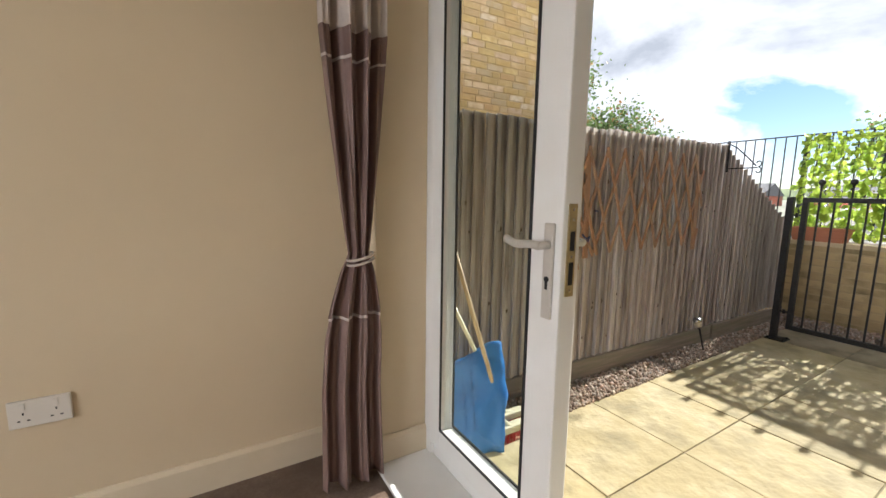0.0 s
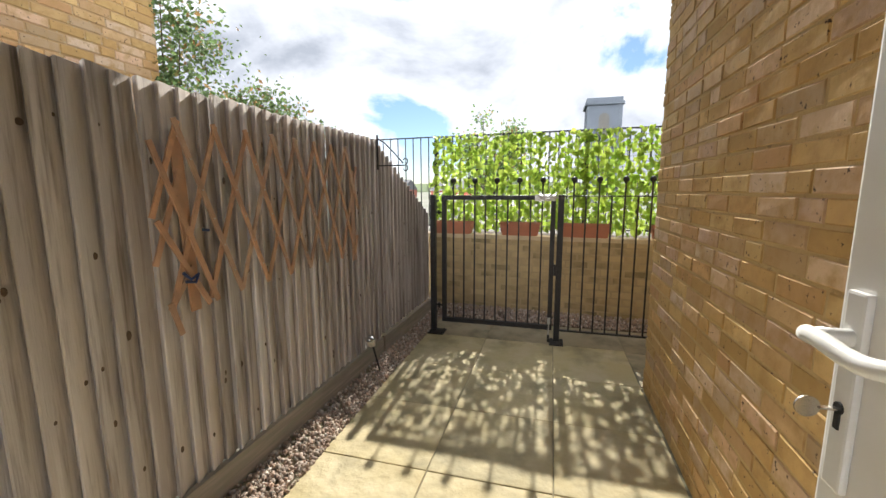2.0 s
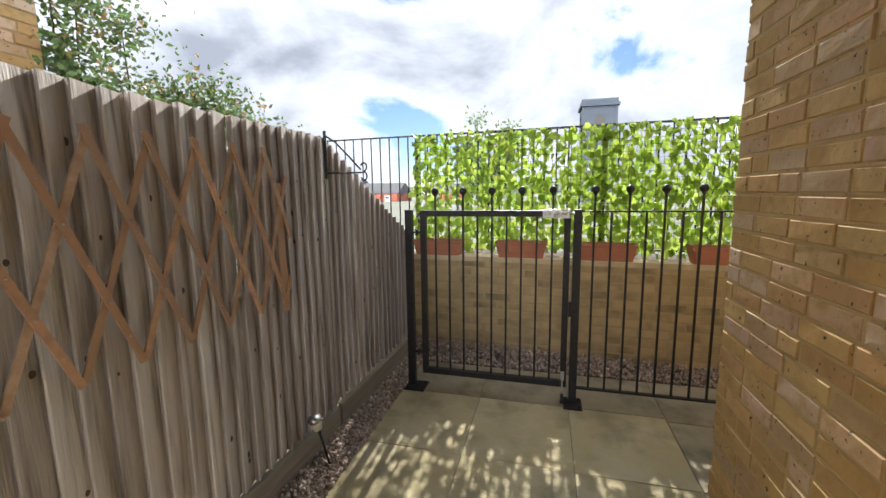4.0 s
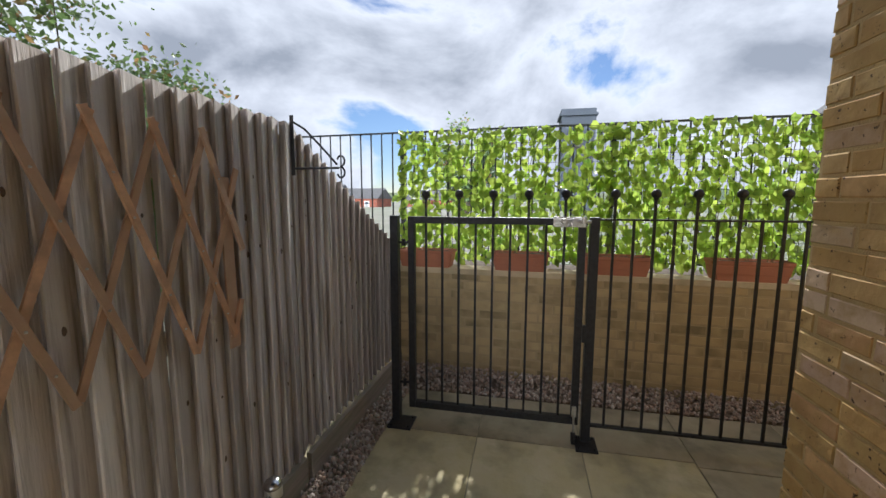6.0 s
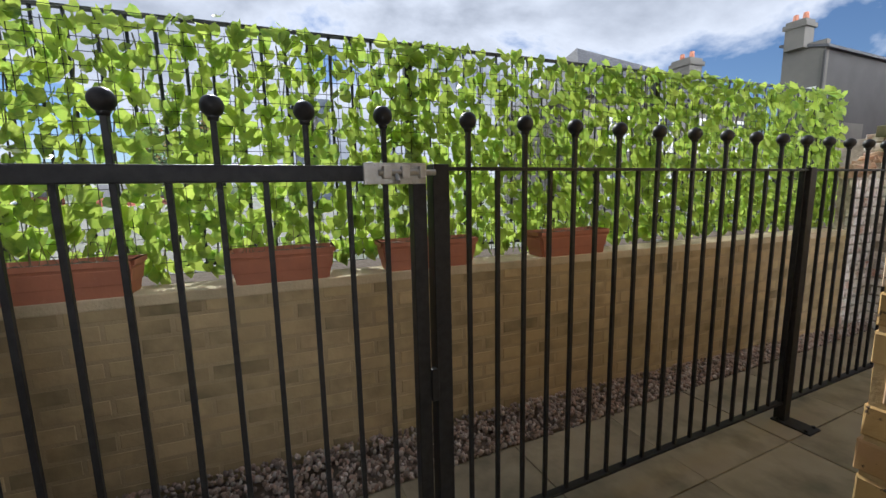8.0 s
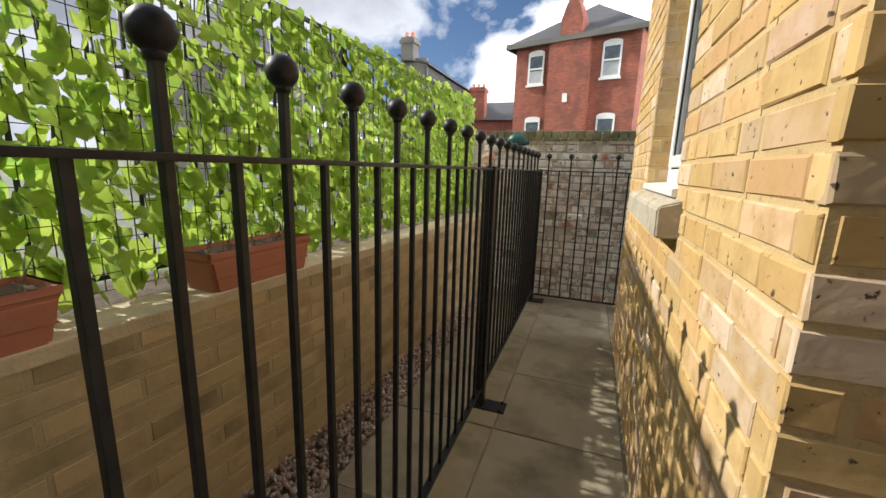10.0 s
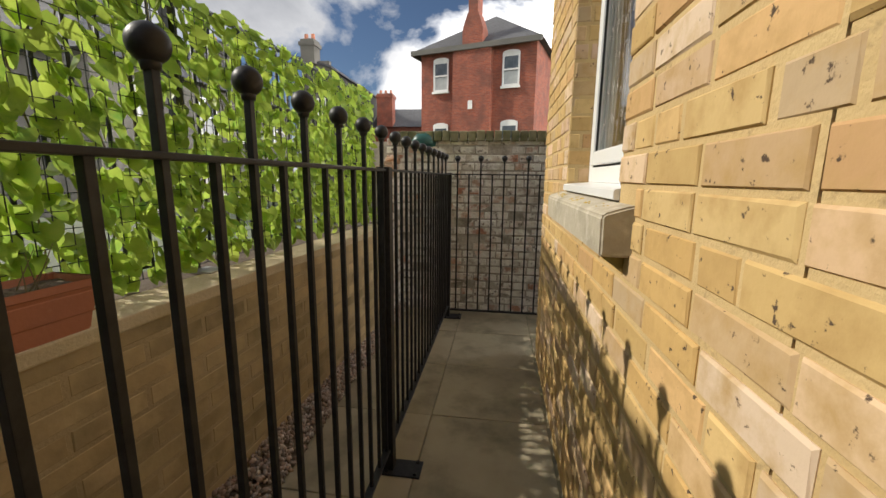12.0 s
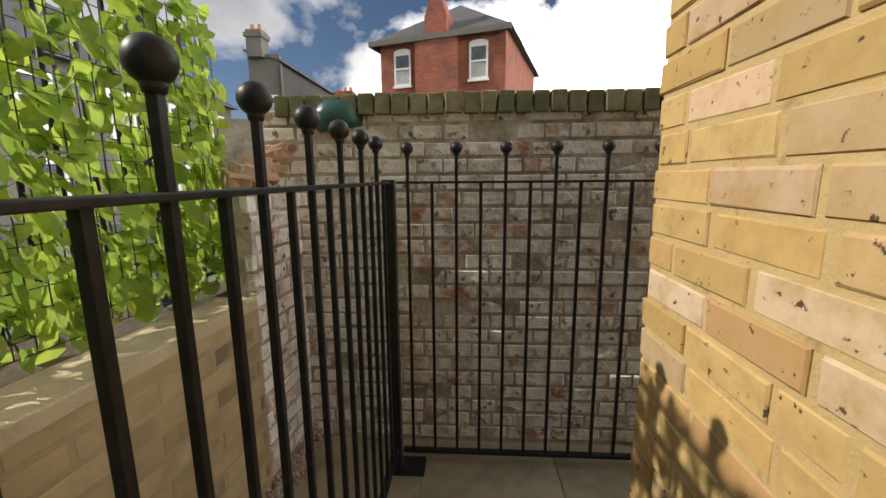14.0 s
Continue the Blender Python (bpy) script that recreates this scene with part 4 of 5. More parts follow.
def upright(parent, p, z0, z1, with_ball, r=0.0066):
    key = (round(z0, 3), round(z1, 3), with_ball)
    if key not in BAR_MESH:
        bm = bmesh.new()
        box(bm, (-r, -r, z0), (r, r, z1), 0.0015)
        BAR_MESH[key] = mesh_of(bm, M["iron"])
    ob = part("bar", BAR_MESH[key], None, parent)
    ob.location = (p[0], p[1], 0)
    if with_ball:
        if "ball" not in BAR_MESH:
            bm = bmesh.new()
            ball(bm, (0, 0, 0), 0.0255, 18)
            rod(bm, (0, 0, -0.032), (0, 0, -0.018), 0.011, 0.014, 12)
            BAR_MESH["ball"] = mesh_of(bm, M["iron"], True)
        fin = part("finial", BAR_MESH["ball"], None, ob)
        fin.location = (0, 0, BALL_Z)


gate = thing("metal_gate", "black painted iron garden gate with ball finials, closed", "gate", (RAIL_X, 1.07, 0))
gy0, gy1 = 0.562, 1.570
for lo, hi, nm in (((RAIL_X - 0.02, gy1 - 0.04, 0.105), (RAIL_X + 0.02, gy1, 1.295), "stile"), ((RAIL_X - 0.02, gy0, 0.105), (RAIL_X + 0.02, gy0 + 0.04, 1.295), "stile"), ((RAIL_X - 0.02, gy0 + 0.04, 1.255), (RAIL_X + 0.02, gy1 - 0.04, 1.295), "top_rail"), ((RAIL_X - 0.02, gy0 + 0.04, 0.105), (RAIL_X + 0.02, gy1 - 0.04, 0.145), "bottom_rail")):
    boxpart(nm, lo, hi, M["iron"], gate, bevel=0.003)
for k in range(9):
    y = 1.462 - 0.0985 * k
    upright(gate, (RAIL_X, y), 0.14, 1.42 if k % 2 == 0 else 1.26, k % 2 == 0)
bm = bmesh.new()
box(bm, (RAIL_X - 0.029, 0.566, 1.246), (RAIL_X - 0.021, 0.738, 1.302), 0.002)
rod(bm, (RAIL_X - 0.036, 0.542, 1.276), (RAIL_X - 0.036, 0.70, 1.276), 0.008, seg=12)
for a, b in ((0.572, 0.590), (0.618, 0.640), (0.668, 0.690)):
    box(bm, (RAIL_X - 0.047, a, 1.260), (RAIL_X - 0.027, b, 1.294), 0.003)
rod(bm, (RAIL_X - 0.036, 0.654, 1.276), (RAIL_X - 0.056, 0.654, 1.252), 0.005, 0.006, 10)
for y in (0.604, 0.654, 0.706, 0.728):
    for z in (1.253, 1.296):
        rod(bm, (RAIL_X - 0.032, y, z), (RAIL_X - 0.026, y, z), 0.004, seg=8)
part("latch", bm, M["galvanised"], gate, "galvanised sliding bolt latch")
bm = bmesh.new()
box(bm, (RAIL_X - 0.034, 0.575, 0.16), (RAIL_X - 0.022, 0.60, 0.22), 0.002)
rod(bm, (RAIL_X - 0.030, 0.588, 0.05), (RAIL_X - 0.030, 0.588, 0.20), 0.006, seg=10)
part("caster_bracket", bm, M["galvanised"], gate, "galvanised wheel bracket")
bm = bmesh.new()
rod(bm, (RAIL_X - 0.04, 0.578, 0.034), (RAIL_X - 0.04, 0.598, 0.034), 0.033, seg=20)
part("wheel", bm, M["rubber"], gate, "small black rubber wheel")
for z in (0.26, 1.14):
    bm = bmesh.new()
    rod(bm, (RAIL_X - 0.005, 1.566, z), (RAIL_X - 0.005, 1.64, z), 0.008, seg=8)
    rod(bm, (RAIL_X - 0.005, 1.60, z - 0.02), (RAIL_X - 0.005, 1.60, z + 0.02), 0.011, seg=10)
    part("hinge", bm, M["iron"], gate)
boxpart("keeper", (RAIL_X - 0.026, 0.538, 0.60), (RAIL_X - 0.002, 0.562, 0.70), M["iron"], gate, "black stop plate between gate and post", bevel=0.003)
at_parent(gate)

gp = thing("gate_post", "square black iron gate post on a bolted base plate", "post", (RAIL_X, 1.655, 0))
post(gp, RAIL_X, 1.655, 0.05, (0.15, 0.15), -0.03, -0.04)
at_parent(gp)

railing = thing("railing", "black iron railing with ball finials between square posts", "railing", (RAIL_X, -1.4, 0))
post(railing, RAIL_X, 0.519, 0.05, (0.15, 0.12), -0.04, 0.0)
post(railing, RAIL_X, -1.415, 0.05, (0.17, 0.10), -0.06, 0.0)
post(railing, RAIL_X, -3.385, 0.05, (0.16, 0.12), -0.05, 0.0)
for a, b in ((0.494, -1.39), (-1.44, -3.36)):
    boxpart("top_rail", (RAIL_X - 0.015, b, TOP_RAIL - 0.010), (RAIL_X + 0.015, a, TOP_RAIL), M["iron"], railing, bevel=0.002)
    boxpart("bottom_rail", (RAIL_X - 0.015, b, BOTTOM_RAIL - 0.006), (RAIL_X + 0.015, a, BOTTOM_RAIL + 0.006), M["iron"], railing, bevel=0.002)
k, y = 0, 0.42
while y > -3.34:
    if abs(y + 1.415) > 0.02:
        upright(railing, (RAIL_X, y), BOTTOM_RAIL, 1.42 if k % 2 == 0 else 1.29, k % 2 == 0)
    k, y = k + 1, y - 0.1
boxpart("top_rail", (3.05, -3.445, TOP_RAIL - 0.010), (RAIL_X - 0.025, -3.415, TOP_RAIL), M["iron"], railing, bevel=0.002)
boxpart("bottom_rail", (3.05, -3.445, BOTTOM_RAIL - 0.056), (RAIL_X - 0.025, -3.415, BOTTOM_RAIL - 0.042), M["iron"], railing, bevel=0.002)
for k in range(13):
    upright(railing, (4.378 - 0.1007 * k, -3.43), 0.055, 1.42 if k % 2 == 0 else 1.29, k % 2 == 0)
at_parent(railing)

# ---------------- low wall, hedge railing ----------------
bm = bmesh.new()
box(bm, (LOW_X + 0.0018, -3.20, -0.06), (5.52, 3.6, LOW_TOP - 0.045))
low_wall = askew(structure("wall_low", bm, M["low_mortar"], "low weathered buff brick retaining wall", "wall"))
bm = bmesh.new()
box(bm, (LOW_X - 0.004, -3.20, LOW_TOP - 0.045), (5.24, 3.6, LOW_TOP), 0.006)
askew(structure("wall_coping", bm, M["coping"], "pale mortar capping along the low wall", "coping"))
bm = bmesh.new()
box(bm, (5.24, -3.42, LOW_TOP - 0.045), (5.52, 3.6, LOW_TOP - 0.008))
askew(structure("planting_strip", bm, M["soil"], "dark stony strip behind the wall capping", "soil"))

top_rail = thing("tall_railing", "tall black iron railing on top of the low wall", "railing", (HEDGE_X, -0.3, LOW_TOP))
boxpart("top_rail", (HEDGE_X - 0.012, -3.36, HEDGE_TOP - 0.012), (HEDGE_X + 0.012, 3.6, HEDGE_TOP), M["rail_iron"], top_rail)
boxpart("bottom_rail", (HEDGE_X - 0.012, -3.36, LOW_TOP + 0.055), (HEDGE_X + 0.012, 3.6, LOW_TOP + 0.070), M["rail_iron"], top_rail)
y, bar_mesh = 1.94 + 16 * 0.0985, None
while y > -3.34:
    if bar_mesh is None:
        bm = bmesh.new(); rod(bm, (0, 0, LOW_TOP + 0.06), (0, 0, HEDGE_TOP), 0.007, seg=8)
        bar_mesh = mesh_of(bm, M["rail_iron"], True)
    ob = part("bar", bar_mesh, None, top_rail); ob.location = (HEDGE_X, y, 0)
    y -= 0.0985
for y in (1.94, 0.28, -1.40, -3.10):
    boxpart("post", (HEDGE_X - 0.02, y - 0.02, LOW_TOP - 0.01), (HEDGE_X + 0.02, y + 0.02, HEDGE_TOP), M["rail_iron"], top_rail)
    boxpart("base_plate", (HEDGE_X - 0.13, y - 0.05, LOW_TOP - 0.004), (HEDGE_X - 0.02, y + 0.05, LOW_TOP + 0.006), M["galvanised"], top_rail, bevel=0.002)
askew(at_parent(top_rail))


def leaf_verts(L, W, cup, bend):
    """A heart-shaped leaf: tip along -z, folded along its rib."""
    rib = [(0, 0, 0), (0, -bend * 0.4, -L * 0.5), (0, -bend * 1.1, -L)]
    lo, ro = [], []
    for w, z in ((0.36, 0.10 * L), (0.5, -0.26 * L), (0.36, -0.66 * L)):
        y = -cup * w * 2 - bend * 0.5 * (-z / L if z < 0 else 0)
        lo.append((-w * W, y, z)); ro.append((w * W, y, z))
    return rib + lo + ro


LEAF_FACES = [(0, 1, 4, 3), (1, 2, 5, 4), (0, 6, 7, 1), (1, 7, 8, 2)]
hedge = thing("leaf_screen", "artificial bright green ivy leaf screen tied to the tall railing", "leaf screen", (HEDGE_X, -0.5, LOW_TOP))
rng = random.Random(77)
leaf_meshes = []
for k in range(6):
    me = raw_mesh(leaf_verts(rng.uniform(0.055, 0.075), rng.uniform(0.05, 0.066), rng.uniform(0.004, 0.016), rng.uniform(0.004, 0.022)), LEAF_FACES, M["leaf"])
    for p in me.polygons:
        p.use_smooth = True
    leaf_meshes.append(me)
HY0, HY1, HZ0, HZ1 = -3.36, 1.95, LOW_TOP + 0.035, HEDGE_TOP - 0.035
verts, faces, single = [], [], 0
row = 0
z = HZ0
while z < HZ1:
    y = HY0 + (0.022 if row % 2 else 0)
    while y < HY1:
        yy, zz = y + rng.gauss(0, 0.013), z + rng.gauss(0, 0.013) + 0.03
        thin = noise.noise(Vector((yy * 2.3, zz * 2.3, 4.0)))
        keep = 0.90 + 0.36 * thin - (0.22 if zz > 1.62 else 0.0) * (0.5 + max(0, noise.noise(Vector((yy * 1.1, 7.0, 1.0)))))
        if rng.random() < keep and zz < HEDGE_TOP + 0.015:
            m = pose(HEDGE_X - 0.045 + rng.uniform(-0.035, 0.02), yy, zz, rng.gauss(-14, 22), rng.gauss(0, 24), -90 + rng.gauss(0, 38)) @ Matrix.Scale(rng.uniform(0.8, 1.2), 4)
            if -2.9 < yy < -1.55 and 0.95 < zz < 1.75 and single < 300 and rng.random() < 0.6:
                ob = new("leaf", rng.choice(leaf_meshes))
                ob.matrix_basis = m
                ob.parent = hedge
                single += 1
            else:
                base = len(verts)
                lv = leaf_verts(rng.uniform(0.055, 0.075), rng.uniform(0.05, 0.066), rng.uniform(0.004, 0.016), rng.uniform(0.004, 0.022))
                verts += [tuple(m @ Vector(v)) for v in lv]
                faces += [tuple(i + base for i in f) for f in LEAF_FACES]
        y += 0.034
    z += 0.034
    row += 1
ob = new("foliage", raw_mesh(verts, faces, M["leaf"]))
for p in ob.data.polygons:
    p.use_smooth = True
ob.parent = hedge
tagged(ob, kind="stuff")
bm = bmesh.new()
for k in range(int((HY1 - HY0) / 0.05) + 1):
    y = HY0 + 0.05 * k
    bar(bm, (HEDGE_X - 0.066, y, HZ0), (HEDGE_X - 0.066, y, HZ1 - 0.03), 0.0024, 0.0024)
for k in range(21):
    z = HZ0 + 0.052 * k
    bar(bm, (HEDGE_X - 0.066, HY0, z), (HEDGE_X - 0.066, HY1, z), 0.0024, 0.0024)
net = part("netting", bm, M["netting"], hedge, "dark plastic net over the leaves")
for k in range(49):
    bm = bmesh.new()
    y, zt = HY0 + 0.02 + 0.108 * k, HZ0
    pts = [(HEDGE_X - 0.028 + rng.uniform(-0.01, 0.006), y + rng.gauss(0, 0.012), HZ0 + 0.14 * i) for i in range(8)]
    tube(bm, pts, 0.0028, 5)
    part("stem", bm, M["stem"], hedge)
askew(at_parent(hedge))


def planter(y0, y1):
    """A moulded trough: rim, ribbed tapering sides, soil and dry stalks."""
    L = y1 - y0
    ob = thing("planter", "terracotta coloured plastic trough of dry soil on the low wall", "planter", (5.135, (y0 + y1) / 2, LOW_TOP), "planters on the low wall")
    bm = bmesh.new()
    a, d, h = L / 2, 0.085, 0.135
    prev = None
    for z, k in ((0.0, 0.86), (0.045, 0.90), (0.048, 0.915), (0.10, 0.955), (0.103, 0.94), (0.112, 0.96), (0.115, 1.0), (h, 1.0), (h, 0.955), (0.11, 0.93)):
        hy, hx = a - (1 - k) * 0.16 * 1.4, d * k
        r = [bm.verts.new(p) for p in ((-hx, -hy, z), (hx, -hy, z), (hx, hy, z), (-hx, hy, z))]
        if prev:
            for i in range(4):
                bm.faces.new((prev[i], prev[(i + 1) % 4], r[(i + 1) % 4], r[i]))
        else:
            bm.faces.new(r[::-1])
        prev = r
    bmesh.ops.bevel(bm, geom=[e for e in bm.edges if abs(e.verts[0].co.z - e.verts[1].co.z) > 0.02], offset=0.012, segments=2, affect="EDGES")
    part("trough", bm, M["terracotta"], ob)
    bm = bmesh.new()
    bmesh.ops.create_grid(bm, x_segments=8, y_segments=24, size=1.0, matrix=Matrix.Translation((0, 0, 0.118)) @ Matrix.Diagonal((d * 0.9, a * 0.94, 1, 1)))
    for v in bm.verts:
        v.co.z += noise.noise(v.co * 40 + Vector((y0 * 9, 0, 0))) * 0.012
    part("soil", bm, M["soil"], ob)
    rg = random.Random(int(y0 * 100) + 900)
    bm = bmesh.new()
    for _ in range(16):
        p = Vector((rg.uniform(-0.05, 0.05), rg.uniform(-a * 0.8, a * 0.8), 0.115))
        q = p + Vector((rg.uniform(-0.05, 0.03), rg.uniform(-0.05, 0.05), rg.uniform(0.04, 0.13)))
        rod(bm, p, q, 0.0018, 0.0009, 5)
    tagged(part("dry_stalk", bm, M["stem"], ob, "thin dry plant stalks"), kind="stuff")
    return askew(ob)


for y0, y1 in ((1.44, 1.90), (0.71, 1.14), (0.02, 0.51), (-0.81, -0.335)):
    planter(y0, y1)

# ---------------- old wall at the end of the path ----------------
bm = bmesh.new()
box(bm, (2.2, BACK_Y - 0.22, -0.05), (5.30, BACK_Y - 0.006, 1.58))
old_wall = structure("wall_old", bm, M["old_mortar"], "old patched brick garden wall with flaking limewash", "wall")
bm = bmesh.new()
box(bm, (LOW_X + 0.006, BACK_Y - 0.005, -0.05), (5.165, -3.21, 1.26))
return_wall = askew(structure("wall_return", bm, M["old_mortar"], "crumbling old brick return beside the low wall", "wall"))
coping = thing("brick_coping", "row of mossy bricks on edge along the old wall", "coping", kind="structure")
rng = random.Random(31)
x = 4.99
while x > 2.3:
    w = 0.068 + rng.uniform(-0.006, 0.006)
    bm = bmesh.new()
    box(bm, (-w / 2, -0.13, -0.045), (w / 2, 0.13, 0.045), 0.006)
    ob = part("brick", bm, M["old_coping"], coping)
    ob.matrix_basis = pose(x - w / 2, BACK_Y - 0.10 + rng.uniform(-0.004, 0.004), 1.625 + rng.uniform(-0.004, 0.004), rng.uniform(-1, 1), rng.uniform(-1, 1), 0)
    x -= w + 0.009
rubble = thing("broken_bricks", "broken orange bricks and mortar lumps on the stepped wall end", "rubble", (5.2, -3.3, 1.26))
for k in range(18):
    bm = bmesh.new()
    s = (rng.uniform(0.03, 0.06), rng.uniform(0.035, 0.08), rng.uniform(0.03, 0.06))
    box(bm, (-s[0], -s[1] / 1.5, -s[2] / 1.5), (s[0], s[1] / 1.5, s[2] / 1.5), 0.012)
    for v in bm.verts:
        v.co += Vector((noise.noise(v.co * 30 + Vector((k, 0, 0))), noise.noise(v.co * 30 + Vector((0, k, 0))), noise.noise(v.co * 30 + Vector((0, 0, k))))) * 0.014
    u = rng.random()
    ob = part("lump", bm, M["orange_rubble"], rubble)
    ob.matrix_basis = pose(rng.uniform(5.09, 5.15), -3.24 - 0.34 * u, 1.275 + rng.uniform(0, 0.06) + 0.20 * max(0, u - 0.35), rng.uniform(-25, 25), rng.uniform(-25, 25), rng.uniform(0, 180))
askew(at_parent(rubble))
bm = bmesh.new()
ball(bm, (0, 0, 0), 1.0, 20)
for v in bm.verts:
    v.co *= 1 + 0.10 * noise.noise(v.co * 2.1)
    if v.co.z < -0.55:
        v.co.z = -0.55
bmesh.ops.scale(bm, vec=(0.125, 0.10, 0.095), verts=bm.verts[:])
ob = tagged(part("garden_sack", bm, M["green_plastic"], smooth=True), "dark green plastic cover bulging over the old wall", "plastic cover")
ob.matrix_basis = pose(4.71, BACK_Y - 0.03, 1.575, 0, 8, 20)

# ---------------- in the room ----------------
curtain = thing("curtain", "mauve brown banded curtain gathered by a tie beside the patio door", "curtain", (0.415, 1.54, FLOOR_IN))


def cloth(name, z0, z1, mat, label="", flare=0.0):
    """One band of the hanging cloth: folded strips narrowed towards the tie."""
    bm = bmesh.new()
    n, rows, prev = 90, 26, None
    for k in range(rows + 1):
        z = z0 + (z1 - z0) * k / rows
        d = abs(z - 1.064)
        up = z > 1.064
        w = 0.036 + (0.078 * min(1, d / 0.75) ** 0.75 if up else 0.075 * min(1, d / 0.30) ** 0.6)
        w += flare * max(0, (z1 - z) / max(z1 - z0, 0.01))
        cx = 0.415 - (0.012 if up else 0.03) * min(1, d / 0.5)
        amp = 0.012 + 0.020 * min(1, d / 0.4)
        ring = []
        for i in range(n + 1):
            u = i / n * 2 - 1
            fold = math.cos(u * 3.3 * math.pi + 0.8 * math.sin(z * 2.1)) + 0.35 * math.cos(u * 8.1 * math.pi + z * 1.3)
            ring.append(bm.verts.new((cx + w * u, 1.535 + amp * fold + 0.010 * math.sin(3 * z) + 0.03 * u * u, z)))
        if prev:
            for i in range(n):
                bm.faces.new((prev[i], prev[i + 1], ring[i + 1], ring[i]))
        prev = ring
    ob = part(name, bm, mat, curtain, label, True)
    so = ob.modifiers.new("thickness", "SOLIDIFY")
    so.thickness = 0.002
    return ob


cloth("top_cloth", 1.82, 2.36, M["curtain_pale"], "pale upper cloth")
cloth("band", 1.73, 1.82, M["curtain_dark"], "dark brown band")
cloth("trim", 1.722, 1.732, M["curtain_pale"], "thin pale piping", 0.002)
cloth("middle_cloth", 1.05, 1.722, M["curtain_mauve"])
cloth("ruffle", 0.845, 1.075, M["curtain_dark"], "", 0.006)
cloth("trim", 0.835, 0.846, M["curtain_pale"], "thin pale piping", 0.004)
cloth("lower_cloth", FLOOR_IN + 0.015, 0.835, M["curtain_mauve"], "", 0.012)
bm = bmesh.new()
for zz in (1.045, 1.062):
    pts = [(0.415 + 0.046 * math.cos(a), 1.537 + 0.044 * math.sin(a), zz + 0.012 * math.cos(a)) for a in [k * 0.42 for k in range(16)]]
    tube(bm, pts, 0.005, 6)
part("tie_band", bm, M["curtain_pale"], curtain, "pale cord tie with a dark edge")
bm = bmesh.new()
rod(bm, (-0.2, 1.54, 2.37), (0.69, 1.54, 2.37), 0.012, seg=12)
part("curtain_pole", bm, M["white_metal"], curtain)
at_parent(curtain)

socket = thing("power_socket", "white double wall socket with switches", "socket", (-0.527, IN_Y, 0.61))
boxpart("faceplate", (-0.60, IN_Y - 0.011, 0.567), (-0.454, IN_Y, 0.653), M["socket_white"], socket, bevel=0.004)
for cx in (-0.565, -0.49):
    boxpart("switch", (cx - 0.006, IN_Y - 0.0145, 0.625), (cx + 0.006, IN_Y - 0.010, 0.645), M["socket_white"], socket, bevel=0.001)
    for dx, z, w, h in ((0, 0.612, 0.004, 0.008), (-0.011, 0.590, 0.007, 0.004), (0.011, 0.590, 0.007, 0.004)):
        boxpart("pin_hole", (cx + dx - w / 2, IN_Y - 0.0116, z - h / 2), (cx + dx + w / 2, IN_Y - 0.0105, z + h / 2), M["dark_hole"], socket)
at_parent(socket)

# ---------------- things left by the door ----------------
bag = thing("rubble_bag", "crumpled blue plastic sack with dark print on the patio", "sack", (1.06, 1.735, 0))
bm = bmesh.new()
bmesh.ops.create_cube(bm, size=1.0)
bmesh.ops.subdivide_edges(bm, edges=bm.edges[:], cuts=13, use_grid_fill=True)
for v in bm.verts:
    p = v.co.copy()
    h = p.z + 0.5
    v.co = Vector((p.x * 0.37 * (1.0 - 0.10 * h), p.y * 0.17 * (1.15 - h) * (1.1 - abs(p.x)) + 0.10 * h, h * (0.45 + 0.05 * math.sin(p.x * 5.0) + 0.05 * p.x)))
    v.co += Vector((noise.noise(v.co * 9), noise.noise(v.co * 9 + Vector((9, 0, 0))) * 1.3, noise.noise(v.co * 9 + Vector((0, 9, 0))))) * 0.028
    v.co += Vector((noise.noise(v.co * 28), noise.noise(v.co * 28 + Vector((5, 0, 0))), 0)) * 0.008
    v.co.z = max(v.co.z, 0.0)
front = [v.co.copy() for v in bm.verts if v.normal.y < 0 or v.co.y < 0.02]
body = part("sack_body", bm, M["blue_bag"], bag, smooth=True)
bm = bmesh.new()
rng = random.Random(6)
for row in range(2):
    z = 0.36
    while z > 0.11:
        w = rng.uniform(0.008, 0.02)
        x = -0.005 - 0.045 * row + 0.10 * (0.36 - z)
        hit = min(front, key=lambda c: abs(c.x - x) + abs(c.z - z) + 0.3 * c.y)
        hit = Vector((x, hit.y, z))
        if rng.random() < 0.85:
            bar(bm, hit + Vector((0, -0.002, 0.5 * w)), hit + Vector((0.3 * w, -0.002, -0.5 * w)), 0.010 - 0.005 * row, 0.002)
        z -= w + rng.uniform(0.004, 0.009)
part("print", bm, M["ink"], bag, "dark printed lines")
bag.rotation_euler = (0, 0, radians(-33))


def broom(base, tip, head, mat, label):
    ob = thing("broom", label, "broom", base)
    b = Vector(tip) - Vector(base)
    bm = bmesh.new(); rod(bm, b * 0.04, b, 0.011, seg=10)
    part("handle", bm, mat, ob, smooth=True)
    bm = bmesh.new()
    box(bm, (-head / 2, -0.025, 0.045), (head / 2, 0.025, 0.085), 0.008)
    rod(bm, (0, 0, 0.07), b * 0.10, 0.018, 0.013, 10)
    part("head", bm, M["broom_plastic"], ob)
    bm = bmesh.new()
    for k in range(28):
        x = -head / 2 + head * (k + 0.5) / 28
        for y in (-0.015, 0.0, 0.015):
            rod(bm, (x, y, 0.05), (x + 0.004 * math.sin(k), y * 1.8, 0.0), 0.0025, seg=4)
    part("bristles", bm, M["red_plastic"], ob, "red bristles")
    return ob


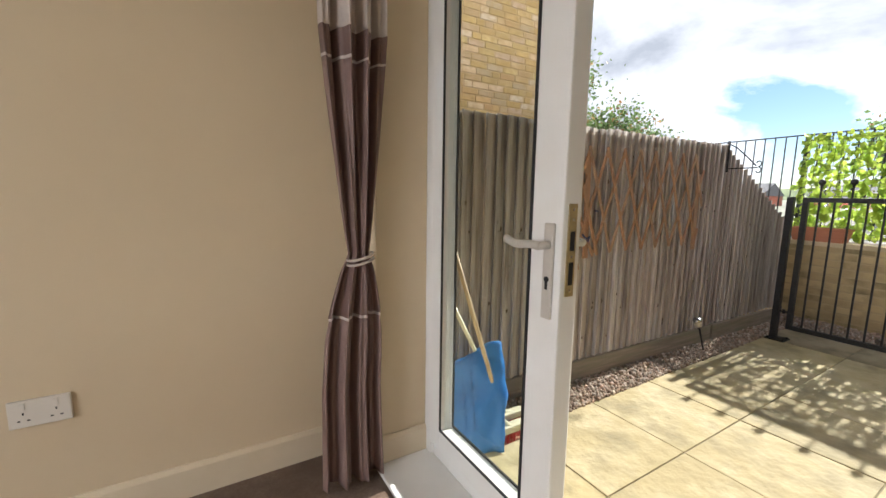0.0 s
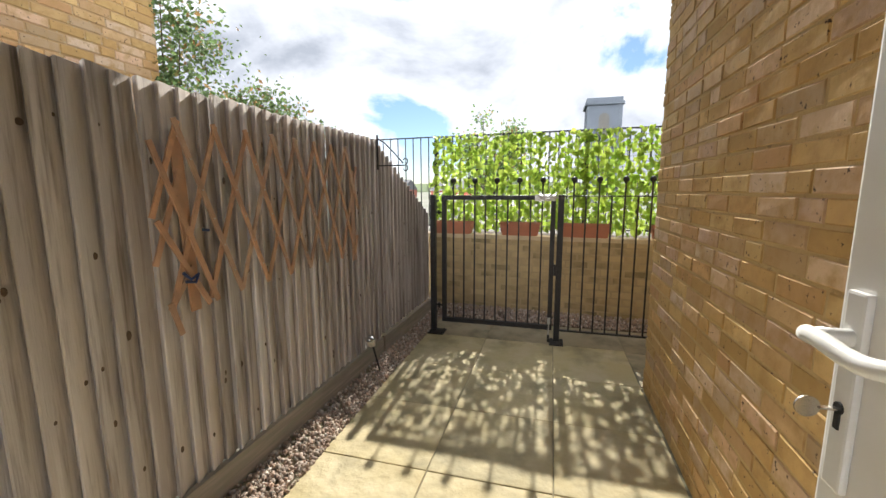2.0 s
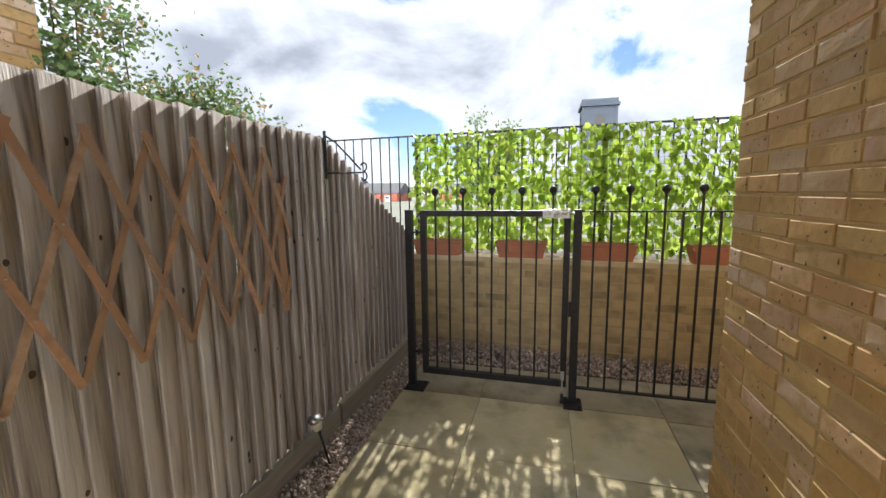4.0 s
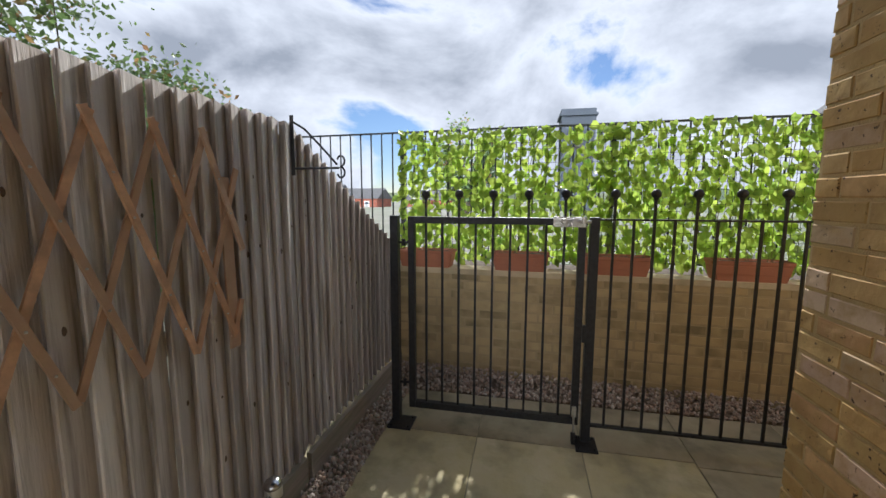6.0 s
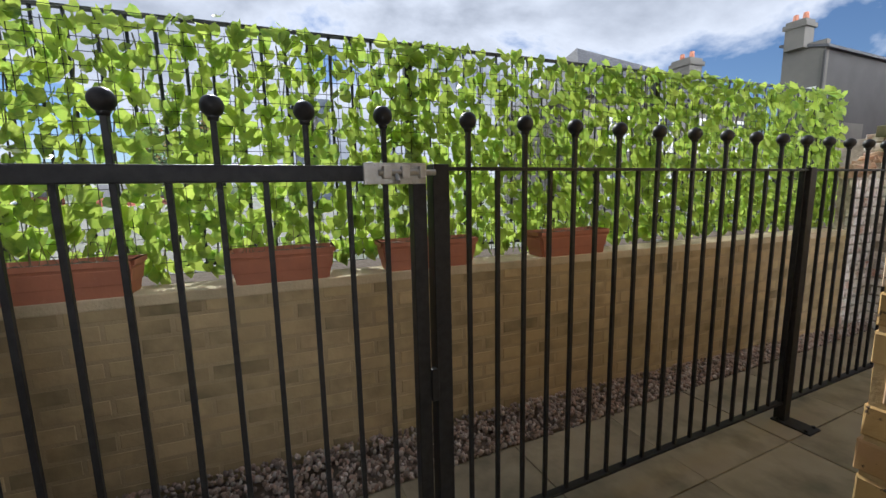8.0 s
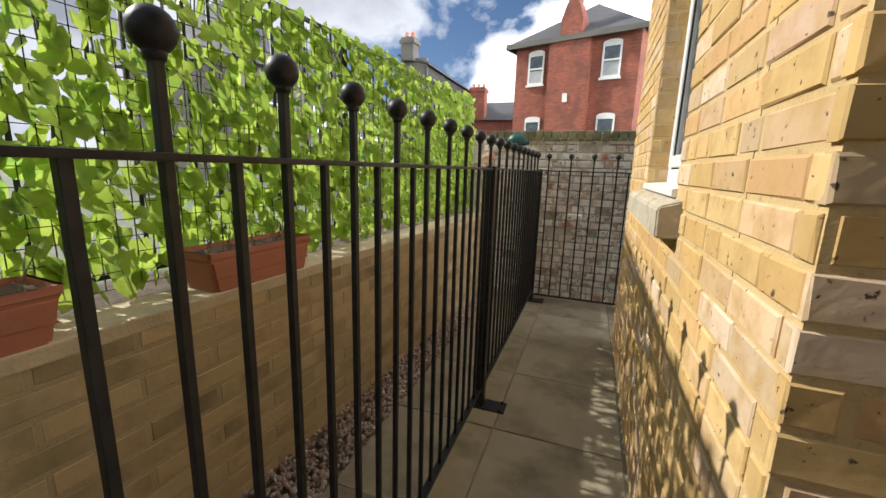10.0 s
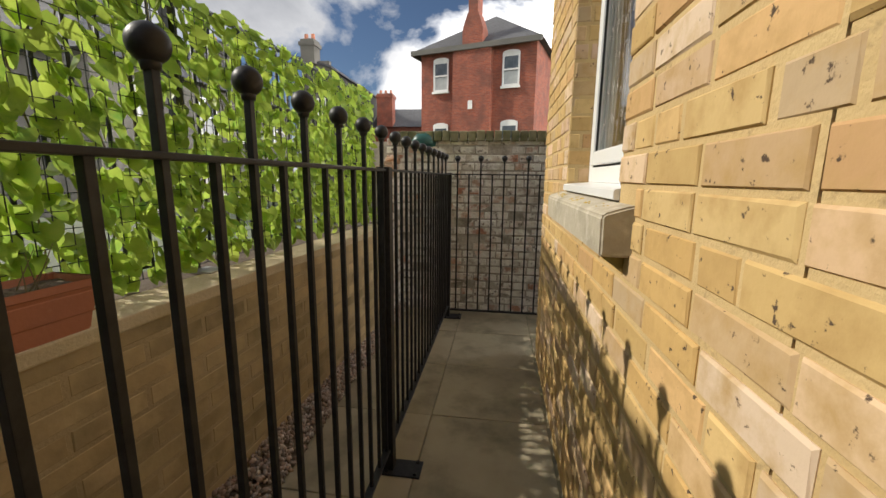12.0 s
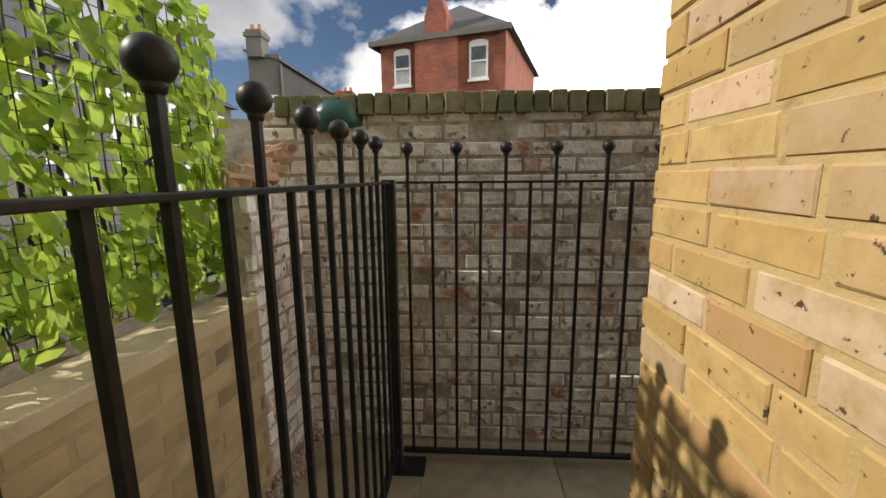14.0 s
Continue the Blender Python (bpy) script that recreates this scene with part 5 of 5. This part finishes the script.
broom((1.262, 1.665, 0), (0.955, 1.80, 1.10), 0.20, M["broom_wood"], "long wooden handled broom leaning on the fence")
broom((1.36, 1.765, 0), (0.955, 1.86, 0.84), 0.16, M["broom_plastic"], "cream handled brush leaning beside the blue sack")
grip = thing("dustpan", "long handled cream dustpan behind the blue sack", "dustpan", (0.97, 1.80, 0))
bm = bmesh.new()
prism(bm, [(-0.11, -0.02, 0), (0.11, -0.02, 0), (0.09, 0.12, 0.0), (-0.09, 0.12, 0.0)], (0, 0, 0.03))
part("pan", bm, M["broom_plastic"], grip)
bm = bmesh.new()
tube(bm, [(0, 0.1, 0.03), (0.0, 0.09, 0.38), (0.03, 0.03, 0.42), (-0.02, 0.0, 0.45)], 0.011, 8)
part("handle", bm, M["broom_plastic"], grip)

# ---------------- neighbouring building beyond the fence ----------------
bm = bmesh.new()
box(bm, (-3.0, 4.006, -0.05), (3.838, 9.0, 4.3))
neighbour = thing("neighbour_house", "buff brick neighbouring house beyond the fence", "house", (0.5, 6, 0))
nwall = part("wall", bm, M["buff_wall"], neighbour)
bm = bmesh.new()
prism(bm, [(-3.3, 3.7, 4.3), (-3.3, 9.3, 4.3), (-3.3, 6.5, 6.2)], (7.3, 0, 0))
part("roof", bm, M["slate"], neighbour)
bm = bmesh.new(); ball(bm, (2.17, 3.985, 2.68), 0.05, 14, 1.3)
part("vent", bm, M["white_paint"], neighbour, "small white vent cover")
boxpart("air_brick", (1.98, 3.985, 2.36), (2.18, 3.999, 2.48), M["slate"], neighbour, "dark air brick")
at_parent(neighbour)

# ---------------- far houses ----------------


def sash_window(parent, m, w, h, arch=True):
    """A white sash window set in a wall; m takes x along the wall, -y out of it."""
    bm = bmesh.new()
    box(bm, (-w / 2, -0.02, 0), (w / 2, 0.02, h))
    win = part("window", bm, M["far_window"], parent, "white sash window")
    win.matrix_basis = m
    bm = bmesh.new()
    t = 0.09
    for lo, hi in (((-w / 2, -0.07, 0), (-w / 2 + t, -0.021, h)), ((w / 2 - t, -0.07, 0), (w / 2, -0.021, h)), ((-w / 2 + t, -0.07, 0), (w / 2 - t, -0.021, t)), ((-w / 2 + t, -0.07, h - t * 1.6), (w / 2 - t, -0.021, h)), ((-w / 2 + t, -0.09, h * 0.48), (w / 2 - t, -0.021, h * 0.48 + t * 0.8))):
        box(bm, lo, hi)
    box(bm, (-w / 2 - 0.06, -0.14, -0.10), (w / 2 + 0.06, -0.02, 0))
    if arch:
        prism(bm, [(-w / 2, -0.06, h)] + [(w / 2 * math.sin(a), -0.06, h + 0.14 * math.cos(a)) for a in [k * math.pi / 12 - math.pi / 2 + 0.1 for k in range(12)]] + [(w / 2, -0.06, h)], (0, 0.05, 0))
    part("frame", bm, M["white_paint"], win)
    bm = bmesh.new()
    box(bm, (-w / 2 + t, -0.026, t), (w / 2 - t, -0.0215, h * 0.46))
    part("net_curtain", bm, M["far_curtain"], win)


def chimney(parent, lo, hi, mat, pots=2):
    c = boxpart("chimney", lo, hi, mat, parent)
    bm = bmesh.new()
    box(bm, (lo[0] - 0.08, lo[1] - 0.08, hi[2] - 0.35), (hi[0] + 0.08, hi[1] + 0.08, hi[2] - 0.15))
    part("cap", bm, mat, c)
    for k in range(pots):
        bm = bmesh.new()
        px = lo[0] + (hi[0] - lo[0]) * (k + 0.5) / pots
        rod(bm, (px, (lo[1] + hi[1]) / 2, hi[2]), (px, (lo[1] + hi[1]) / 2, hi[2] + 0.35), 0.13, 0.10, 10)
        part("pot", bm, M["terracotta"], c)


# red brick house: local x along its front, -y towards the path
red = thing("red_house", "red brick house with a slate hip roof and white sash windows", "house")
W, D, EAVE = 7.0, 9.0, 7.55
bm = bmesh.new(); box(bm, (0, 0, -0.06), (W, D, EAVE))
part("wall", bm, M["red_wall"], red)
bm = bmesh.new(); box(bm, (2.25, -0.35, -0.06), (4.55, -0.003, EAVE - 0.05))
part("chimney_breast", bm, M["red_wall"], red)
bm = bmesh.new()
o = 0.35
e = [bm.verts.new(p) for p in ((-o, -o, EAVE), (W + o, -o, EAVE), (W + o, D + o, EAVE), (-o, D + o, EAVE))]
rdg = [bm.verts.new(p) for p in ((W / 2, 3.1, EAVE + 2.4), (W / 2, D - 3.1, EAVE + 2.4))]
for f in ((e[0], e[1], rdg[0]), (e[1], e[2], rdg[1], rdg[0]), (e[2], e[3], rdg[1]), (e[3], e[0], rdg[0], rdg[1]), (e[3], e[2], e[1], e[0])):
    bm.faces.new(f)
part("roof", bm, M["slate"], red)
bm = bmesh.new()
box(bm, (-o, -o - 0.1, EAVE - 0.22), (W + o, -o, EAVE + 0.02)); box(bm, (-o - 0.1, -o - 0.1, EAVE - 0.22), (-o, D + o, EAVE + 0.02))
part("gutter", bm, M["grey_render"], red, "grey painted gutter board")
bm = bmesh.new()
box(bm, (2.8, -0.30, EAVE), (4.0, 0.5, EAVE + 0.75))
prism(bm, [(2.8, -0.30, EAVE + 0.75), (4.0, -0.30, EAVE + 0.75), (3.72, -0.30, EAVE + 1.45), (3.08, -0.30, EAVE + 1.45)], (0, 0.8, 0))
box(bm, (3.12, -0.26, EAVE + 1.45), (3.68, 0.4, EAVE + 2.6))
box(bm, (3.05, -0.32, EAVE + 2.6), (3.75, 0.46, EAVE + 2.85))
part("chimney", bm, M["red_wall"], red)
for cx in (1.35, 5.62):
    sash_window(red, pose(cx, -0.012, 5.55), 0.98, 1.5)
    sash_window(red, pose(cx, -0.012, 2.25), 0.98, 1.6)
for cy in (1.6, 4.2, 6.8):
    sash_window(red, pose(-0.012, cy, 5.55, 0, 0, -90), 0.95, 1.5)
boxpart("alarm_box", (3.25, -0.42, 4.55), (3.5, -0.352, 4.95), M["white_paint"], red)
red.matrix_basis = pose(8.527, -22.995, 0, 0, 0, 163.43) @ Matrix.Diagonal((0.9075, 1.0507, 1.0507, 1))

grey = thing("grey_house", "tall narrow grey rendered house with a corner chimney", "house", (14.8, -26, 0))
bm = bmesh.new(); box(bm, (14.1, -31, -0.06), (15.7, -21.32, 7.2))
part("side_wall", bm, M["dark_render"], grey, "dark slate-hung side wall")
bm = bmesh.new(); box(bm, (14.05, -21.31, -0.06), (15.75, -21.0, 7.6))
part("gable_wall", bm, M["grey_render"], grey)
bm = bmesh.new()
prism(bm, [(13.9, -31.2, 7.2), (13.9, -20.9, 7.2), (15.9, -20.9, 7.75), (15.9, -31.2, 7.75)], (0, 0, 0.12))
part("roof", bm, M["slate"], grey)
chimney(grey, (14.75, -21.4, 7.4), (15.55, -20.6, 8.7), M["grey_render"], 2)
sash_window(grey, pose(14.55, -20.99, 4.6, 0, 0, 180), 0.6, 0.95, False)
boxpart("drain_pipe", (14.0, -21.0, 0), (14.09, -20.9, 7.1), M["dark_render"], grey)
boxpart("lean_to", (13.0, -22.5, 0), (14.05, -20.0, 3.7), M["grey_render"], grey)
at_parent(grey)
grey.matrix_basis = Matrix.Translation((16.88, -27.0, 0)) @ Matrix.Scale(1.16, 4) @ Matrix.Translation((-15.15, 21.0, 0)) @ grey.matrix_basis

terrace = thing("terrace_house", "row of grey rendered terraced houses under a slate roof", "house", (17.5, -15, 0))
bm = bmesh.new(); box(bm, (15.2, -20.6, -0.06), (20.5, -10.0, 4.6))
part("wall", bm, M["grey_render"], terrace)
bm = bmesh.new()
e = [bm.verts.new(p) for p in ((14.9, -9.7, 4.55), (20.8, -9.7, 4.55), (20.8, -20.8, 4.55), (14.9, -20.8, 4.55))]
r = [bm.verts.new(p) for p in ((16.6, -10.9, 6.75), (17.6, -20.8, 6.5))]
for f in ((e[0], e[1], r[0]), (e[1], e[2], r[1], r[0]), (e[2], e[3], r[1]), (e[3], e[0], r[0], r[1]), (e[3], e[2], e[1], e[0])):
    bm.faces.new(f)
part("roof", bm, M["slate"], terrace)
chimney(terrace, (17.1, -19.3, 6.0), (18.1, -18.4, 7.4), M["grey_render"], 2)
for y in (-11.8, -14.4, -17.0, -19.4):
    sash_window(terrace, pose(15.19, y, 2.7, 0, 0, -90), 1.0, 1.4, False)
    sash_window(terrace, pose(15.19, y, 0.5, 0, 0, -90), 1.0, 1.4, False)
at_parent(terrace)

back = thing("back_houses", "low red brick houses with a stout chimney behind the old wall", "house", (11.5, -38, 0))
bm = bmesh.new(); box(bm, (8.5, -42, -0.06), (17.5, -36, 5.6))
part("wall", bm, M["red_wall"], back)
bm = bmesh.new(); prism(bm, [(8.2, -42.3, 5.6), (8.2, -35.7, 5.6), (8.2, -39, 7.6)], (9.6, 0, 0))
part("roof", bm, M["slate"], back)
chimney(back, (13.6, -36.6, 5.6), (15.0, -35.6, 8.4), M["red_wall"], 3)
at_parent(back)
shed = thing("low_house", "far low house with a pale slate roof", "house", (-2, -34, 0))
bm = bmesh.new(); box(bm, (-8, -40, -0.06), (3.5, -33, 6.0))
part("wall", bm, M["buff_wall"], shed)
bm = bmesh.new(); prism(bm, [(-8.3, -40.3, 6.0), (-8.3, -32.7, 6.0), (-8.3, -36.5, 8.2)], (12, 0, 0))
part("roof", bm, M["slate"], shed)
at_parent(shed)

tower = thing("church_tower", "square stone tower with an arched opening, haze put into its grey colour", "tower", (60.7, -5.6, 0))
bm = bmesh.new()
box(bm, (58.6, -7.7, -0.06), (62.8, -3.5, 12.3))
part("wall", bm, M["hazed_tower_stone"], tower)
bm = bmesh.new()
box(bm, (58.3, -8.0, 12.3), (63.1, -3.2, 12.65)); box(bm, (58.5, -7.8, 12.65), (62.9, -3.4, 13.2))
part("cornice", bm, M["hazed_tower_stone"], tower)
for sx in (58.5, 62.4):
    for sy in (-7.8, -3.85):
        boxpart("corner_strip", (sx, sy, 9.5), (sx + 0.4, sy + 0.4, 12.29), M["hazed_tower_stone"], tower)
bm = bmesh.new()
prism(bm, [(58.55, -6.25, 8.0), (58.55, -4.95, 8.0)] + [(58.55, -5.6 + 0.65 * math.cos(a), 10.6 + 0.65 * math.sin(a)) for a in [k * math.pi / 10 for k in range(11)]], (0.1, 0, 0))
part("arch", bm, M["dark_render"], tower, "dark arched bell opening")
at_parent(tower)
rng = random.Random(40)
for k in range(9):
    y = 20 + 11 * k + rng.uniform(-2, 2)
    x = 70 + rng.uniform(-8, 14)
    h = rng.uniform(3.2, 4.6)
    ob = thing("far_house", "far pale house with a slate roof", "house", (x, y, -2.0), "far houses")
    bm = bmesh.new(); box(bm, (-4, -4, 0), (4, 4, h))
    part("wall", bm, M[rng.choice(("white_paint", "red_wall", "grey_render"))], ob)
    bm = bmesh.new(); prism(bm, [(-4.2, -4.2, h), (4.2, -4.2, h), (0, -4.2, h + 2.0)], (0, 8.4, 0))
    part("roof", bm, M["slate"], ob)
    for wy in (-2, 2):
        sash_window(ob, pose(-4.01, wy, h * 0.5, 0, 0, -90), 1.0, 1.3, False)
bm = bmesh.new()
verts = [(280 + 40 * math.sin(k), -300 + 20 * k, -1) for k in range(36)]
n = len(verts)
vs = [bm.verts.new(v) for v in verts] + [bm.verts.new((v[0], v[1], 7 + 5 * noise.noise(Vector((v[1] * 0.012, 2, 1))))) for v in verts]
for i in range(n - 1):
    bm.faces.new((vs[i], vs[i + 1], vs[n + i + 1], vs[n + i]))
structure("backdrop", bm, M["hill"], "low wooded hills on the horizon", "hills")


# ---------------- trees ----------------
def tree(name, label, base, limbs, clumps, leaf, count, seed):
    """Trunk and limbs, with leaves strewn round the limbs' ends."""
    rg = random.Random(seed)
    ob = thing(name, label, "tree", base)
    bm = bmesh.new()
    ends = []
    for (dx, dy, dz), r in limbs:
        a, steps = Vector((rg.uniform(-0.05, 0.05), rg.uniform(-0.05, 0.05), 0)), 5
        tgt = Vector((dx, dy, dz))
        prev = a
        for k in range(1, steps + 1):
            p = a.lerp(tgt, k / steps) + Vector((rg.gauss(0, 0.04), rg.gauss(0, 0.04), 0)) * tgt.length * 0.3
            rod(bm, prev, p, r * (1 - (k - 1) / steps * 0.8), r * (1 - k / steps * 0.8), 7)
            if k >= 2:
                ends.append((p, k / steps))
            prev = p
    part("trunk", bm, M["bark"], ob)
    verts, faces = [], []
    for _ in range(count):
        p, f = rg.choice(ends)
        c = Vector((rg.gauss(0, clumps[0]), rg.gauss(0, clumps[1]), rg.gauss(0, clumps[2])))
        q = p + c
        if q.z < 0.2:
            continue
        m = Matrix.Translation(q) @ Euler([rg.uniform(0, 6.3) for _ in range(3)]).to_matrix().to_4x4()
        L = leaf * rg.uniform(0.6, 1.3)
        i = len(verts)
        verts += [tuple(m @ Vector(v)) for v in ((0, 0, 0), (L * 0.28, L * 0.5, L * 0.06), (0, L, 0), (-L * 0.28, L * 0.5, L * 0.06))]
        faces += [(i, i + 1, i + 2, i + 3)]
    cr = new("crown", raw_mesh(verts, faces, M["tree_leaf"]))
    cr.parent = ob
    return ob


rng = random.Random(9)
tree("garden_shrub", "tall leafy shrub with orange tips behind the fence", (4.5, 4.4, -0.05),
     [((rng.uniform(-0.6, 0.9), rng.uniform(-0.7, 0.5), rng.uniform(1.6, 2.5)), 0.03) for _ in range(12)] + [((-0.55, -0.3, 3.15), 0.022), ((-0.45, -0.35, 2.9), 0.02), ((0.1, -0.2, 2.85), 0.02), ((1.0, -0.3, 2.35), 0.02), ((1.5, -0.4, 2.1), 0.02), ((1.8, -0.5, 2.0), 0.018)], (0.14, 0.17, 0.13), 0.058, 32000, 3)
tree("far_tree", "leafy tree beyond the ivy screen", (31, 5.2, -0.05), [((rng.uniform(-1.5, 1.5), rng.uniform(-2.0, 2.0), rng.uniform(4.2, 6.6)), 0.10) for _ in range(14)], (0.42, 0.42, 0.42), 0.30, 4200, 4)

# ---------------- brickwork, nearest bricks singly ----------------
brickwork(wall_patio, "brick", pose(WALL_X, WALL_Y, 0, 0, 0, 180), WALL_X - 0.98, 0.0, 2.85, M["buff_brick"], lambda u, z: u < 1.9 and 0.3 < z < 1.9, seed=1)
brickwork(wall_side, "brick", pose(WALL_X, END_Y, 0, 0, 0, 90), WALL_Y - 0.012 - END_Y, 0.0, 2.85, M["buff_brick"], lambda u, z: 0.45 < z < 1.75, openings=[(WIN[0] - END_Y, WIN[1] - END_Y, 1.20, WIN[3]), (sill_y0 - END_Y, sill_y1 - END_Y, 1.088, 1.20)], seed=2)
for nm, ys, rz in (("far", WIN[0], 0), ("near", WIN[1], 180)):
    m = pose(WALL_X - 0.002, ys + 0.0025, 0, 0, 0, 180) if rz == 0 else pose(WALL_X - 0.098, ys - 0.0025, 0, 0, 0, 0)
    brickwork(wall_side, "reveal_brick", m, 0.096, 1.17, 2.30, M["buff_brick"], lambda u, z: True, stretcher=0.096, header=0.096, seed=4, wob=0.0005, depth=0.004)
bm = bmesh.new()
box(bm, (2.9, END_Y, -0.05), (WALL_X - 0.31, END_Y + 0.2, 2.85))
structure("wall_end", bm, M["buff_wall"], "end wall of the buff brick house", "wall")
brickwork(low_wall, "brick", pose(LOW_X, 2.35, 0, 0, 0, -90), 5.54, 0.03, LOW_TOP - 0.05, M["low_brick"], lambda u, z: 0.6 < u, header=None, seed=5, wob=0.0005, worn=0.0008)
brickwork(old_wall, "brick", pose(5.06, BACK_Y, 0, 0, 0, 180), 2.8, 0.0, 1.58, M["old_brick"], lambda u, z: u < 1.7, header=0.108, seed=6, wob=0.006, ragged=0.12, thin=0.006, joint=0.012)
brickwork(return_wall, "brick", pose(LOW_X, -3.20, 0, 0, 0, -90), 0.40, 0.0, 1.26, M["old_brick"], lambda u, z: True, header=0.108, seed=7, wob=0.006, ragged=0.12, thin=0.006, joint=0.012)
brickwork(nwall, "brick", pose(-0.6, 4.0, 0), 4.436, 1.5, 3.9, M["buff_brick"], lambda u, z: u > 2.4 and z < 3.4, seed=8)
